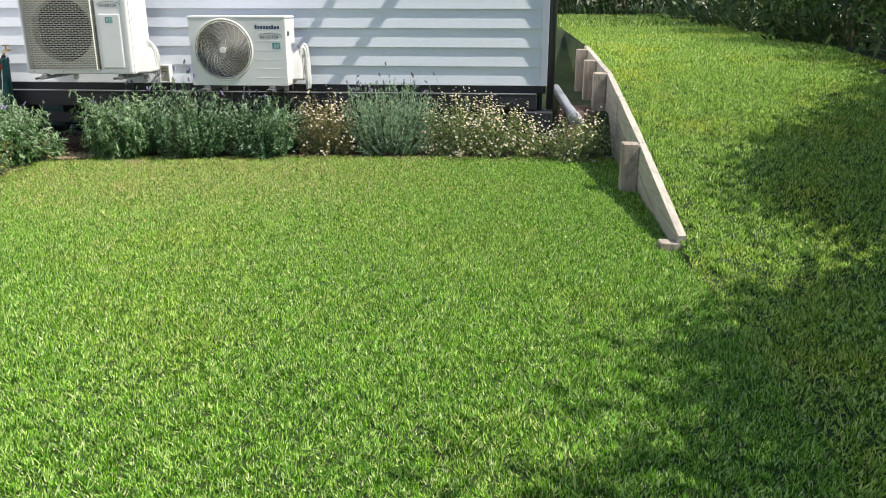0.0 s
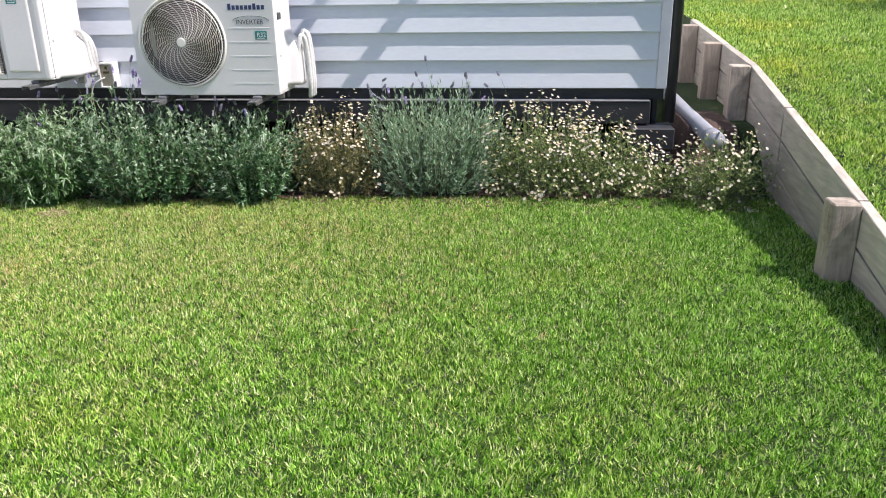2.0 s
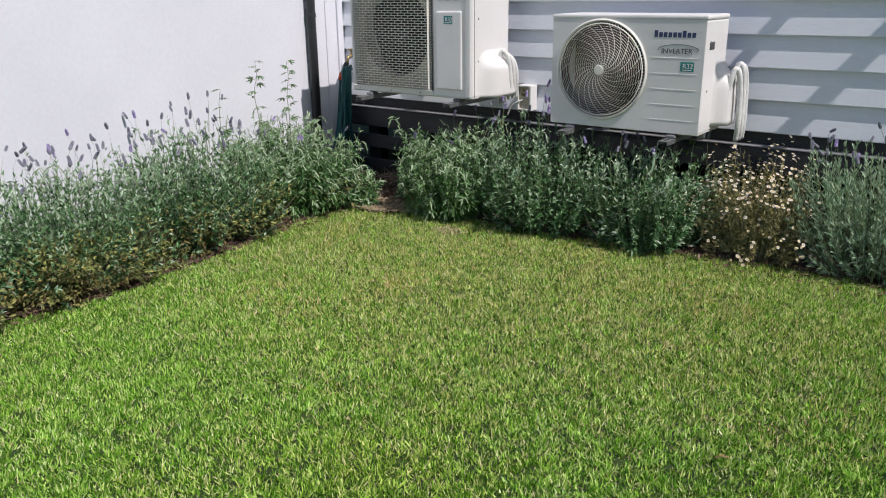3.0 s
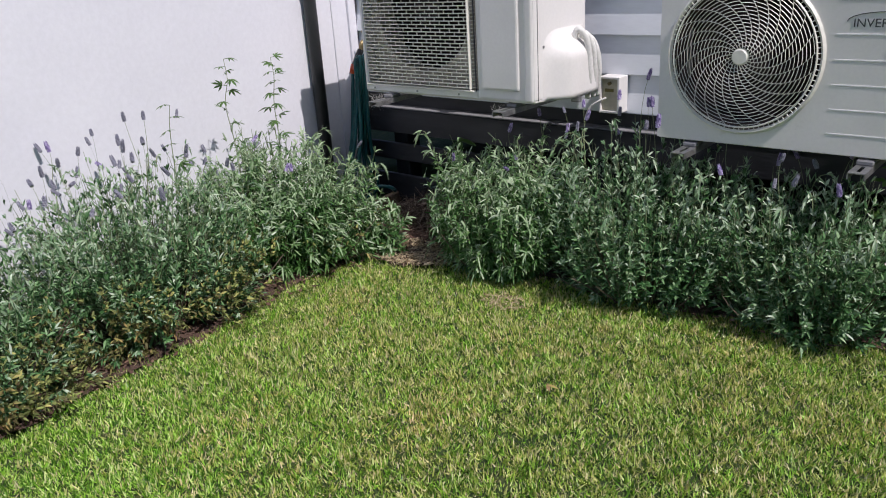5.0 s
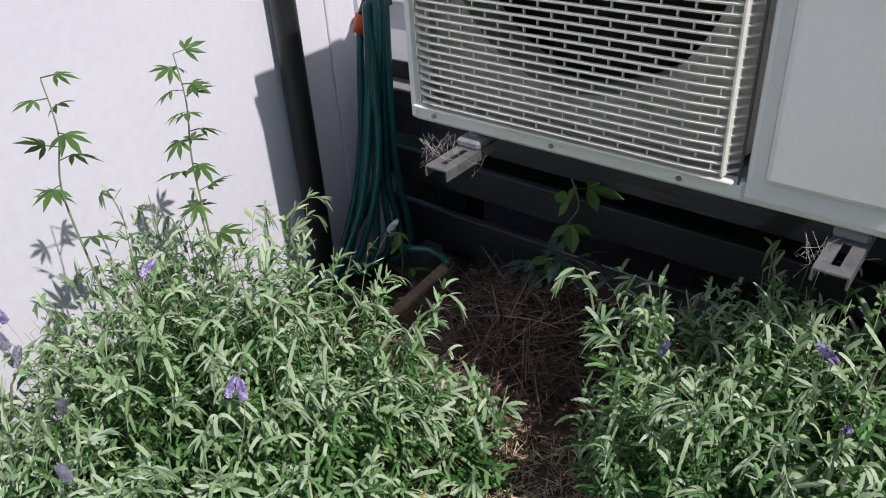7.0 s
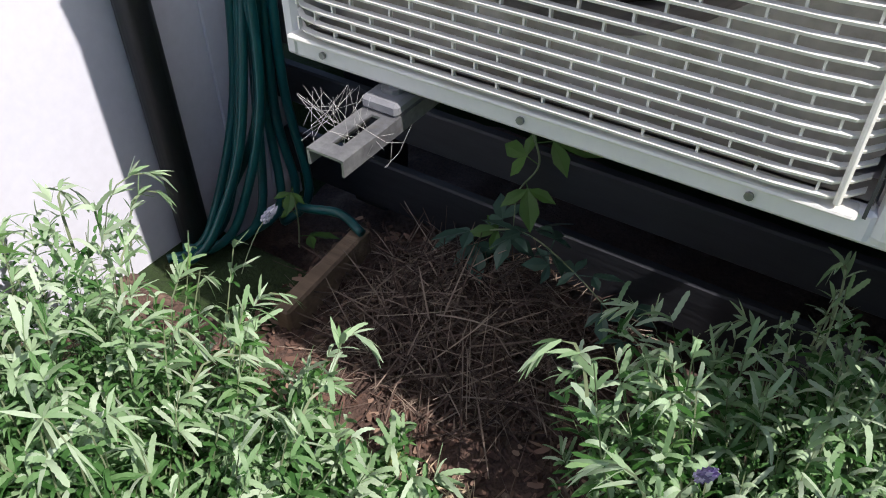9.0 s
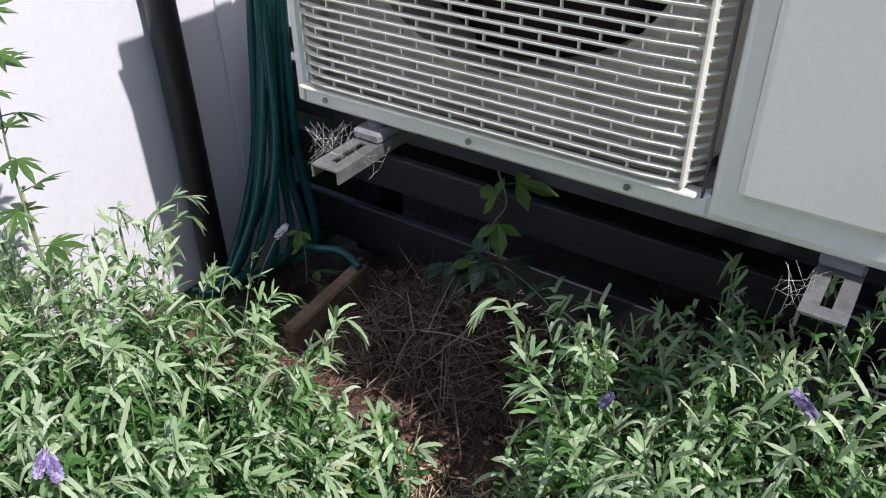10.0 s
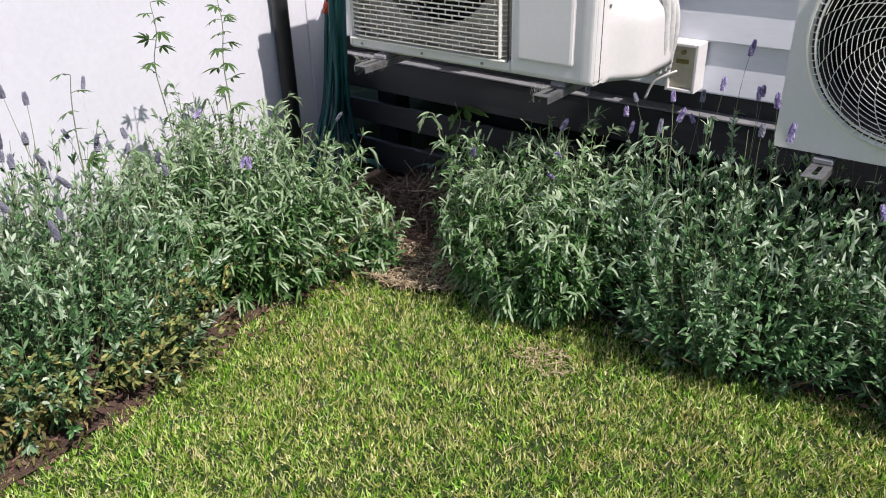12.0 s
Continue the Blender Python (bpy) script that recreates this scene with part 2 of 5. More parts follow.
def part(name, bm, material, parent=None, label="", smooth=False):
    me = bpy.data.meshes.new(name)
    bmesh.ops.recalc_face_normals(bm, faces=bm.faces)
    for f in bm.faces:
        f.smooth = smooth
    bm.to_mesh(me)
    bm.free()
    return link(name, me, material, parent, label)


def box(bm, x0, x1, y0, y1, z0, z1, bevel=0.0, seg=1):
    m = Matrix.LocRotScale(((x0 + x1) / 2, (y0 + y1) / 2, (z0 + z1) / 2), None, (x1 - x0, y1 - y0, z1 - z0))
    got = bmesh.ops.create_cube(bm, size=1, matrix=m)["verts"]
    if bevel:
        edges = list({e for v in got for e in v.link_edges})
        bmesh.ops.bevel(bm, geom=edges, offset=bevel, segments=seg, affect="EDGES", profile=0.5)
    return bm


def one_box(*a, **k):
    return box(bmesh.new(), *a, **k)


def rod(bm, pts, r, sides=8, cap=True):
    """A tube along points; r may be a list."""
    pts = [Vector(p) for p in pts]
    rings = []
    side = Vector((0.31, 0.2, 0.93))
    for i, p in enumerate(pts):
        d = (pts[min(i + 1, len(pts) - 1)] - pts[max(i - 1, 0)]).normalized()
        side = (side - d * side.dot(d))
        if side.length < 1e-3:
            side = d.orthogonal()
        side.normalize()
        up = d.cross(side)
        rr = r[i] if isinstance(r, (list, tuple)) else r
        rings.append([bm.verts.new(p + (side * math.cos(a) + up * math.sin(a)) * rr) for a in (2 * math.pi * k / sides for k in range(sides))])
    for a, b in zip(rings, rings[1:]):
        for k in range(sides):
            bm.faces.new((a[k], a[(k + 1) % sides], b[(k + 1) % sides], b[k]))
    if cap:
        bm.faces.new(rings[0][::-1])
        bm.faces.new(rings[-1])
    return bm


def arc(pts, n=10):
    """A smooth run of points through a few control points."""
    p = [Vector(q) for q in pts]
    p = [p[0] * 2 - p[1], *p, p[-1] * 2 - p[-2]]
    out = []
    for i in range(1, len(p) - 2):
        for k in range(n):
            t = k / n
            out.append(0.5 * (2 * p[i] + (p[i + 1] - p[i - 1]) * t + (2 * p[i - 1] - 5 * p[i] + 4 * p[i + 1] - p[i + 2]) * t * t + (3 * p[i] - p[i - 1] - 3 * p[i + 1] + p[i + 2]) * t ** 3))
    return out + [p[-2]]


def quads(name, verts, faces, smooth=False):
    """A mesh from arrays of points and of faces with equal numbers of corners."""
    k = faces.shape[1]
    me = bpy.data.meshes.new(name)
    n = len(faces)
    me.vertices.add(len(verts))
    me.vertices.foreach_set("co", np.ascontiguousarray(verts, dtype=np.float32).ravel())
    me.loops.add(k * n)
    me.loops.foreach_set("vertex_index", np.ascontiguousarray(faces, dtype=np.int32).ravel())
    me.polygons.add(n)
    me.polygons.foreach_set("loop_start", np.arange(n, dtype=np.int32) * k)
    me.update(calc_edges=True)
    me.polygons.foreach_set("use_smooth", np.full(n, smooth))
    return me


def unit(v):
    return v / np.maximum(np.linalg.norm(v, axis=-1, keepdims=True), 1e-9)


def ribbons(base, way, face, length, width, shape, sag=0.0, fold=0.0, sag_way=(0, 0, -1)):
    """Leaves as strips: base points, directions, the way their faces look, lengths, widths; shape: width along the leaf; fold: a raised pair of edges."""
    n, rows = len(base), len(shape)
    t = np.linspace(0, 1, rows)
    side = unit(np.cross(way, face))
    up = unit(np.cross(side, way))
    length, width, sag = (np.broadcast_to(np.asarray(a, float), n) for a in (length, width, sag))
    mid = base[:, None] + way[:, None] * (length[:, None] * t)[..., None] + np.asarray(sag_way, float) * (sag[:, None] * length[:, None] * t ** 2)[..., None]
    half = side[:, None] * (width[:, None] * np.asarray(shape) / 2)[..., None]
    lift = up[:, None] * (fold * width[:, None] * np.asarray(shape))[..., None]
    if fold:
        v = np.stack([mid - half + lift, mid, mid + half + lift], 2)
        k = 3
    else:
        v = np.stack([mid - half, mid + half], 2)
        k = 2
    idx = np.arange(n * rows * k).reshape(n, rows, k)
    f = np.stack([idx[:, :-1, :-1], idx[:, :-1, 1:], idx[:, 1:, 1:], idx[:, 1:, :-1]], -1)
    return v.reshape(-1, 3), f.reshape(-1, 4)


def joined(sets):
    vs, fs, off = [], [], 0
    for v, f in sets:
        vs.append(v)
        fs.append(f + off)
        off += len(v)
    return np.concatenate(vs), np.concatenate(fs)


def scatter_dirs(n, up=0.3):
    d = rng.normal(size=(n, 3))
    d[:, 2] = np.abs(d[:, 2]) + up
    return unit(d)


# ---- ground ----
BANK_Y = (-1e4, 3.55, 4.0, 5.2, 6.98, 9.0, 13.0, 20.0, 1e4)
BANK_Z = (0, 0, 0.07, 0.325, 0.65, 0.80, 0.90, 0.97, 1.0)
LOW_Y = (-1e4, 4.2, 5.9, 1e4)
LOW_Z = (0, 0, 0.05, 0.05)
X_WING, Y_HOUSE, X_CORNER = -4.38, 6.66, 0.365


def wall_x(y):
    return np.interp(y, (0, 3.98, 6.98, 10), (0.918, 0.918, 0.918, 0.918))


def ground_z(x, y):
    x, y = np.asarray(x, float), np.asarray(y, float)
    low = np.interp(y, LOW_Y, LOW_Z)
    ledge = np.clip((x - 0.46) / 0.06, 0, 1) * np.clip((y - 6.42) / 0.3, 0, 1) * 0.30
    bank = np.interp(y, BANK_Y, BANK_Z)
    far = np.clip((y - 9.5) / 2.5, 0, 1)
    return np.where(x > wall_x(y), bank, (low + ledge) * (1 - far) + bank * far)


def build_ground():
    ys = np.unique(np.concatenate([[-400, -120, -40, -15, -8, -4], np.arange(-2, 12.05, 0.2), [13, 14, 16, 18, 20, 25, 35, 60, 150, 400]]))
    left = np.concatenate([[-400, -120, -40, -15, -8], np.arange(-6, 0.61, 0.2)])
    right = np.concatenate([[0.03], np.arange(0.2, 6, 0.25), [8, 12, 20, 40, 120, 400]])
    rows = []
    for y in ys:
        w = float(wall_x(y))
        xs = np.concatenate([left, [w - 0.001], w + right])
        under_bed = (xs > -4.5) & (xs < 0.5) & (y > 6.45) & (y < 7.7)
        rows.append(np.stack([xs, np.full(len(xs), y), ground_z(xs, y) - 0.35 * under_bed], 1))
    v = np.array(rows)
    idx = np.arange(v.shape[0] * v.shape[1]).reshape(v.shape[:2])
    f = np.stack([idx[:-1, :-1], idx[:-1, 1:], idx[1:, 1:], idx[1:, :-1]], -1).reshape(-1, 4)
    tagged(link("ground", quads("ground", v.reshape(-1, 3), f, True), M["thatch"]), "mown lawn ground rising to a retained bank", "lawn", kind="structure")


build_ground()


def bed_edge_left(y):
    return -3.64 + 0.035 * np.sin(y * 3.1) + 0.02 * np.sin(y * 9.0)


def bed_edge_back(x):
    return np.interp(x, (-3.7, -3.1, -2.3, -1.6, -1.1, 0.2), (6.08, 6.09, 6.11, 6.21, 6.25, 6.27)) + 0.015 * np.sin(x * 8.3) + 0.008 * np.sin(x * 23.0)


def hollow(x, y):
    """The soil drops away under the house and in the corner behind the timber."""
    return 0.16 * np.clip(np.maximum((y - 6.56) / 0.12, np.minimum((-4.04 - x) / 0.06, (y - 6.2) / 0.1)), 0, 1)


def bed(name, xs, ys, keep, label):
    gx, gy = np.meshgrid(xs, ys, indexing="ij")
    z = ground_z(gx, gy) + 0.012 - hollow(gx, gy) * (gx < 0.2)
    z += np.array([[0.016 * noise.noise(Vector((a * 9, b * 9, 3.0))) + 0.01 * noise.noise(Vector((a * 31, b * 31, 1.0))) for a, b in zip(ra, rb)] for ra, rb in zip(gx, gy)])
    v = np.stack([gx, gy, z], -1)
    idx = np.arange(gx.size).reshape(gx.shape)
    f = np.stack([idx[:-1, :-1], idx[1:, :-1], idx[1:, 1:], idx[:-1, 1:]], -1).reshape(-1, 4)
    c = v.reshape(-1, 3)[f].mean(1)
    f = f[keep(c[:, 0], c[:, 1])]
    tagged(link(name, quads(name, v.reshape(-1, 3), f, True), M["soil"]), label, "garden bed", kind="structure")


bed("garden_bed_back", np.arange(-4.4, 0.83, 0.03), np.arange(5.8, 7.3, 0.03), lambda x, y: ((y > bed_edge_back(x)) | (np.hypot((x + 3.55) / 0.26, (y - 6.02) / 0.15) < 0.95)) & (x < 0.78), "bare brown soil bed under the house wall")
bed("garden_bed_side", np.arange(-4.4, -3.4, 0.03), np.arange(0.5, 6.05, 0.03), lambda x, y: (x < bed_edge_left(y)) & (y < 6.03), "brown soil bed along the white wall")


# ---- grass ----
GRASS = (1.0, 0.9, 0.12)


def grass_field(name, x0, x1, y0, y1, per_m2, tall, wide, keep, material, label, spread=0.85):
    n = int((x1 - x0) * (y1 - y0) * per_m2)
    x, y = rng.uniform(x0, x1, n), rng.uniform(y0, y1, n)
    ok = keep(x, y)
    x, y = x[ok], y[ok]
    n = len(x)
    # tufts: neighbours share a lean, a height and a thinness
    cell = max(0.024, wide * 5)
    cx = np.floor((x - x0) / cell + 0.35 * np.sin(y * 90)).astype(int) % 997
    cy = np.floor((y - y0) / cell + 0.35 * np.sin(x * 80)).astype(int) % 991
    vigour, turn = rng.uniform(0, 1, (997, 991))[cx, cy], rng.uniform(0, 2 * math.pi, (997, 991))[cx, cy]
    ok = rng.uniform(0, 1, n) < 0.30 + 0.70 * vigour
    x, y, vigour, turn = x[ok], y[ok], vigour[ok], turn[ok]
    n = len(x)
    base = np.stack([x, y, ground_z(x, y) - 0.004], 1)
    a = turn + rng.normal(0, 1.5, n)
    lean = spread * rng.uniform(0.05, 1.0, n)
    way = unit(np.stack([np.cos(a) * lean, np.sin(a) * lean, np.full(n, 0.62)], 1))
    b = rng.uniform(0, 2 * math.pi, n)
    face = unit(np.stack([np.cos(b), np.sin(b), rng.uniform(0.2, 1.0, n)], 1))
    length = tall * rng.uniform(0.6, 1.2, n) * (0.62 + 0.6 * vigour)
    # each blade is one tapering three-cornered face
    side = unit(np.cross(way, face)) * (wide * rng.uniform(0.6, 1.3, n) / 2)[:, None]
    v = np.stack([base - side, base + side, base + way * length[:, None]], 1).reshape(-1, 3)
    f = np.arange(3 * n).reshape(n, 3)
    tagged(link(name, quads(name, v, f), material), label, "grass", kind="stuff")


def on_lawn(x, y):
    return (x < wall_x(y) - 0.0) & (x > bed_edge_left(y) + rng.uniform(-0.05, 0.03, len(x))) & (y < bed_edge_back(x) + rng.uniform(-0.03, 0.05, len(x)))


def bare(x, y):
    d = np.hypot((x + 3.55) / 0.26, (y - 6.02) / 0.15)
    return rng.uniform(0, 1, len(x)) < np.clip(d - 0.55, 0, 1)


def worn(x, y):
    """How worn and yellow the lawn is: most in the corner of the two beds."""
    return np.clip(1.08 - np.hypot((x + 2.4) / 2.4, (y - 5.7) / 1.6), 0.08, 0.68)


grass_field("lawn_grass", -3.72, 0.97, 1.4, 6.35, 72000, 0.027, 0.0060, lambda x, y: on_lawn(x, y) & bare(x, y) & (rng.uniform(0, 1, len(x)) > worn(x, y) * (y > 3.4)), M["lawn"], "short mown bright green lawn with straw flecks")
grass_field("lawn_grass_worn", -3.72, 0.2, 3.4, 6.35, 80000, 0.025, 0.0054, lambda x, y: on_lawn(x, y) & bare(x, y) & (rng.uniform(0, 1, len(x)) < worn(x, y)), M["drylawn"], "worn yellow-green lawn with straw flecks")
grass_field("lawn_grass_rear", -3.72, 2.9, -1.4, 1.4, 7000, 0.040, 0.013, lambda x, y: (x > bed_edge_left(y)), M["lawn"], "short mown bright green lawn")
grass_field("bank_grass", 0.80, 3.3, 1.4, 7.5, 27000, 0.031, 0.0092, lambda x, y: x > wall_x(y) + np.where(y > 3.95, 0.035, 0.0), M["meadow"], "mown green grass on the sloping bank")
grass_field("bank_grass_far", 0.70, 3.6, 7.5, 13.0, 14000, 0.036, 0.015, lambda x, y: x > wall_x(y) + 0.035, M["meadow"], "mown green grass at the top of the bank")
grass_field("bank_grass_end", -3.0, 4.5, 13.0, 22.0, 450, 0.07, 0.022, lambda x, y: x > -9, M["meadow"], "mown grass beyond the house")


def straw_patch():
    n = 200
    r, a = 0.065 * np.sqrt(rng.uniform(0, 1, n)), rng.uniform(0, 2 * math.pi, n)
    x, y = -2.87 + r * np.cos(a) * 1.4, 5.83 + r * np.sin(a)
    way = unit(np.stack([rng.normal(size=n), rng.normal(size=n), rng.uniform(0.1, 0.9, n)], 1))
    v, f = ribbons(np.stack([x, y, ground_z(x, y) + 0.012], 1), way, scatter_dirs(n), rng.uniform(0.015, 0.035, n), 0.0035, GRASS, sag=0.3)
    tagged(link("dry_grass_patch", quads("dry_grass_patch", v, f), M["deadgrass"]), "straw-coloured dead tuft in the lawn", "grass", kind="stuff")


straw_patch()


# ---- house ----
def build_house():
    house = tagged(new("wall_house"), "house wall of pale blue-grey weatherboards", "wall", kind="structure")
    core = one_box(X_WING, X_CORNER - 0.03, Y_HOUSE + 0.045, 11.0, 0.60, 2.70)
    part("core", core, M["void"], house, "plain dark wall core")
    pitch, z0, lip = 0.1535, 0.592, Y_HOUSE - 0.004
    bm = bmesh.new()
    prof = [(lip, 0.0), (lip - 0.001, 0.004), (lip + 0.0165, pitch - 0.002), (lip + 0.0175, pitch + 0.012), (lip + 0.04, pitch + 0.012), (lip + 0.04, 0.0)]
    x0, x1 = X_WING + 0.012, X_CORNER - 0.058
    ends = [[bm.verts.new((x, y, z)) for y, z in prof] for x in (x0, x1)]
    n = len(prof)
    for k in range(n):
        bm.faces.new((ends[0][k], ends[0][(k + 1) % n], ends[1][(k + 1) % n], ends[1][k]))
    bm.faces.new(ends[0])
    bm.faces.new(ends[1][::-1])
    first = part("weatherboard", bm, M["board"], house)
    first.location.z = z0
    for k in range(1, 14):
        ob = new("weatherboard", first.data)
        ob.parent = house
        ob.location = (0, 0, z0 + k * pitch)
    trim = tagged(new("trim_corner"), "pale painted timber corner boards", "trim", kind="structure")
    part("corner_board", one_box(X_CORNER - 0.058, X_CORNER, Y_HOUSE - 0.020, Y_HOUSE + 0.045, 0.592, 2.70, bevel=0.003), M["trim"], trim)
    part("corner_board", one_box(X_CORNER - 0.03, X_CORNER + 0.002, Y_HOUSE + 0.045, Y_HOUSE + 0.11, 0.592, 2.70, bevel=0.003), M["trim"], trim)
    side = tagged(new("wall_house_side"), "weatherboard side wall of the house", "wall", kind="structure")
    part("side_cladding", one_box(X_CORNER - 0.03, X_CORNER - 0.002, Y_HOUSE + 0.11, 11.0, 0.592, 2.70, bevel=0.002), M["board"], side)
    part("side_skirt", one_box(X_CORNER - 0.06, X_CORNER - 0.03, Y_HOUSE + 0.06, 11.0, 0.0, 0.592, bevel=0.002), M["dark"], side, "dark stained skirting")
    base = tagged(new("trim_subfloor"), "black-stained timber skirting with open gaps below the house", "skirting", kind="structure")
    y = Y_HOUSE + 0.03
    part("fascia", one_box(X_WING + 0.01, X_CORNER - 0.005, y, y + 0.03, 0.525, 0.590, bevel=0.002), M["dark"], base)
    part("ledge_board", one_box(X_WING + 0.01, X_CORNER - 0.08, y - 0.060, y + 0.02, 0.395, 0.520, bevel=0.004), M["dark"], base)
    # lighter strip added to draw the ledge's top edge catching the sun
    part("ledge_cap", one_box(X_WING + 0.01, X_CORNER - 0.085, y - 0.063, y + 0.0, 0.5215, 0.5275, bevel=0.001), M["rubber"], base, "grey strip standing in for the sunlit ledge edge")
    for z0s, z1s, dy in ((0.245, 0.335, -0.040), (0.045, 0.165, -0.034)):
        part("slat", one_box(X_WING + 0.01, X_CORNER - 0.10, y + dy, y + dy + 0.025, z0s, z1s, bevel=0.004), M["dark"], base)
    for x in (-4.2, -3.0, -1.8, -0.6, 0.26):
        part("pile", one_box(x - 0.05, x + 0.05, y + 0.05, y + 0.15, -0.05, 0.58, bevel=0.006), M["dark"], base, "square dark pile")
    for z0s, z1s, x1s in ((0.0, 0.255, 0.40), (0.263, 0.385, 0.415)):
        part("stump", one_box(0.17, x1s, y - 0.14, y + 0.04, z0s, z1s, bevel=0.006), M["dark"], base, "short dark timber stump at the corner")
    # black sheet behind the gaps, its colour standing for the shade under the floor
    back = tagged(new("wall_subfloor"), "near-black sheet standing in for the unlit space under the floor", "wall", kind="structure")
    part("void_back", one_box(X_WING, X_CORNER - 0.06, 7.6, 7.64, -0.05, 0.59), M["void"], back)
    eave = tagged(new("roof_house"), "dark metal roof over the house", "roof", kind="structure")
    bm = bmesh.new()
    pts = [(-4.45, 6.60, 2.70), (-4.45, 8.85, 3.75), (-4.45, 11.1, 2.70), (-4.45, 11.1, 2.76), (-4.45, 8.85, 3.82), (-4.45, 6.60, 2.76)]
    r0 = [bm.verts.new(p) for p in pts]
    r1 = [bm.verts.new((0.45, p[1], p[2])) for p in pts]
    for k in range(6):
        bm.faces.new((r0[k], r0[(k + 1) % 6], r1[(k + 1) % 6], r1[k]))
    bm.faces.new(r0)
    bm.faces.new(r1[::-1])
    part("roof_sheet", bm, M["roof"], eave)


build_house()


def build_wing():
    wing = tagged(new("wall_wing"), "smooth white-painted side wall", "wall", kind="structure")
    part("panel", one_box(X_WING - 0.12, X_WING, -3.0, 6.70, -0.05, 2.70, bevel=0.002), M["white"], wing)
    part("cover_strip", one_box(X_WING, X_WING + 0.008, 6.50, 6.545, 0.02, 2.70, bevel=0.002), M["white"], wing)
    part("cover_strip", one_box(X_WING, X_WING + 0.016, 6.605, 6.655, 0.02, 2.70, bevel=0.002), M["white"], wing)
    cap = tagged(new("roof_wing"), "dark metal roof edge of the wing", "roof", kind="structure")
    part("roof_sheet", one_box(X_WING - 4.0, X_WING + 0.05, -3.1, 6.6, 2.70, 2.76, bevel=0.01), M["roof"], cap)
    far = tagged(new("wall_wing_back"), "plain white outer walls of the wing", "wall", kind="structure")
    part("panel", one_box(X_WING - 3.9, X_WING - 0.125, -3.0, -2.9, -0.05, 2.70), M["white"], far)


build_wing()


def downpipe(name, x, y, z0, z1, r, material, label, group=""):
    ob = thing(name, (x, y, z0), label, "downpipe", group)
    part("pipe", rod(bmesh.new(), [(0, 0, 0), (0, 0, z1 - z0)], r, 20), material, ob, smooth=True)
    part("bracket", one_box(-0.05, 0.0, -0.008, 0.008, 1.10, 1.125, bevel=0.002), material, ob)
    for z in (1.1, 2.2):
        part("clip", rod(bmesh.new(), [(0, 0, z), (0, 0, z + 0.025)], r + 0.004, 20), material, ob)
    return ob


downpipe("downpipe", X_WING + 0.036, 6.34, 0.02, 2.70, 0.031, M["pipe_dark"], "round charcoal plastic downpipe on the white wall")
downpipe("downpipe", X_CORNER + 0.033, Y_HOUSE + 0.02, 0.40, 2.70, 0.031, M["pipe_dark"], "round charcoal downpipe at the house corner")


# unseen arms, added only to throw the slanting shadow streaks on the boards
def add_shadow_arms():
    rack = thing("streak_shadow_arms", (-0.42, Y_HOUSE - 0.005, 2.24), "unseen grey steel arms above the boards, added to cast streak shadows", "clothes line")
    for x, w in ((0.23, 0.034), (-0.27, 0.026)):
        part("arm", one_box(x - w, x + w, -0.44, 0.0, -w, w, bevel=0.006), M["zinc"], rack)
    part("mounting_bar", one_box(-0.34, 0.30, -0.02, 0.0, -0.05, 0.05, bevel=0.004), M["zinc"], rack)


add_shadow_arms()


# ---- retaining wall ----
def retaining_wall():
    wall = tagged(new("wall_retaining"), "weathered grey timber retaining wall with posts holding the bank", "retaining wall", kind="structure")

    def top(y):
        return float(np.interp(y, BANK_Y, BANK_Z)) + 0.02

    spans = [(3.97, 5.26), (5.27, 6.30), (6.31, 7.02), (7.03, 7.72), (7.73, 8.9)]
    for ya, yb in spans:
        for row in range(4):
            bm = bmesh.new()
            ring = []
            for y in (ya, (ya + yb) / 2, yb):
                w = float(wall_x(y))
                hi = top(y) - 0.175 * row - (0.004 if row else 0)
                lo = max(hi - 0.168, -0.12)
                hi = max(hi, lo + 0.01)
                wob = rng.uniform(-0.003, 0.003)
                ring.append([bm.verts.new(p) for p in ((w - 0.012 + wob, y, lo), (w + 0.034 + wob, y, lo), (w + 0.034 + wob, y, hi), (w - 0.012 + wob, y, hi))])
            if max(v.co.z for r in ring for v in r) < 0.0:
                bm.free()
                continue
            for a, b in zip(ring, ring[1:]):
                for k in range(4):
                    bm.faces.new((a[k], a[(k + 1) % 4], b[(k + 1) % 4], b[k]))
            bm.faces.new(ring[0])
            bm.faces.new(ring[-1][::-1])
            bmesh.ops.bevel(bm, geom=[e for e in bm.edges if e.calc_length() > 0.3], offset=0.004, segments=1, affect="EDGES")
            part("plank", bm, M["plank"], wall)
    for y, over in ((5.24, 0.005), (7.02, 0.0), (7.80, 0.0), (8.6, 0.0)):
        w = float(wall_x(y)) - 0.014
        h = top(y) + over
        bm = one_box(w - 0.110, w, y - 0.035, y + 0.075, -0.1, h, bevel=0.006)
        part("post", bm, M["post"], wall)
    w = float(wall_x(4.03)) - 0.014
    part("peg", one_box(w - 0.085, w + 0.015, 3.965, 4.05, -0.1, 0.045, bevel=0.005), M["post"], wall)


retaining_wall()


def pvc_pipe():
    ob = thing("drain_pipe", (0.585, 6.33, 0.365), "grey PVC drain pipe lying beside the retaining wall", "pipe")
    part("pipe", rod(bmesh.new(), [(0, 0, 0), (0.0, 0.8, 0.0), (0.0, 2.2, 0.02)], 0.045, 18), M["pvc"], ob, smooth=True)
    part("socket", rod(bmesh.new(), [(0, -0.006, 0), (0, 0.10, 0)], 0.052, 18), M["pvc"], ob, smooth=True)


pvc_pipe()


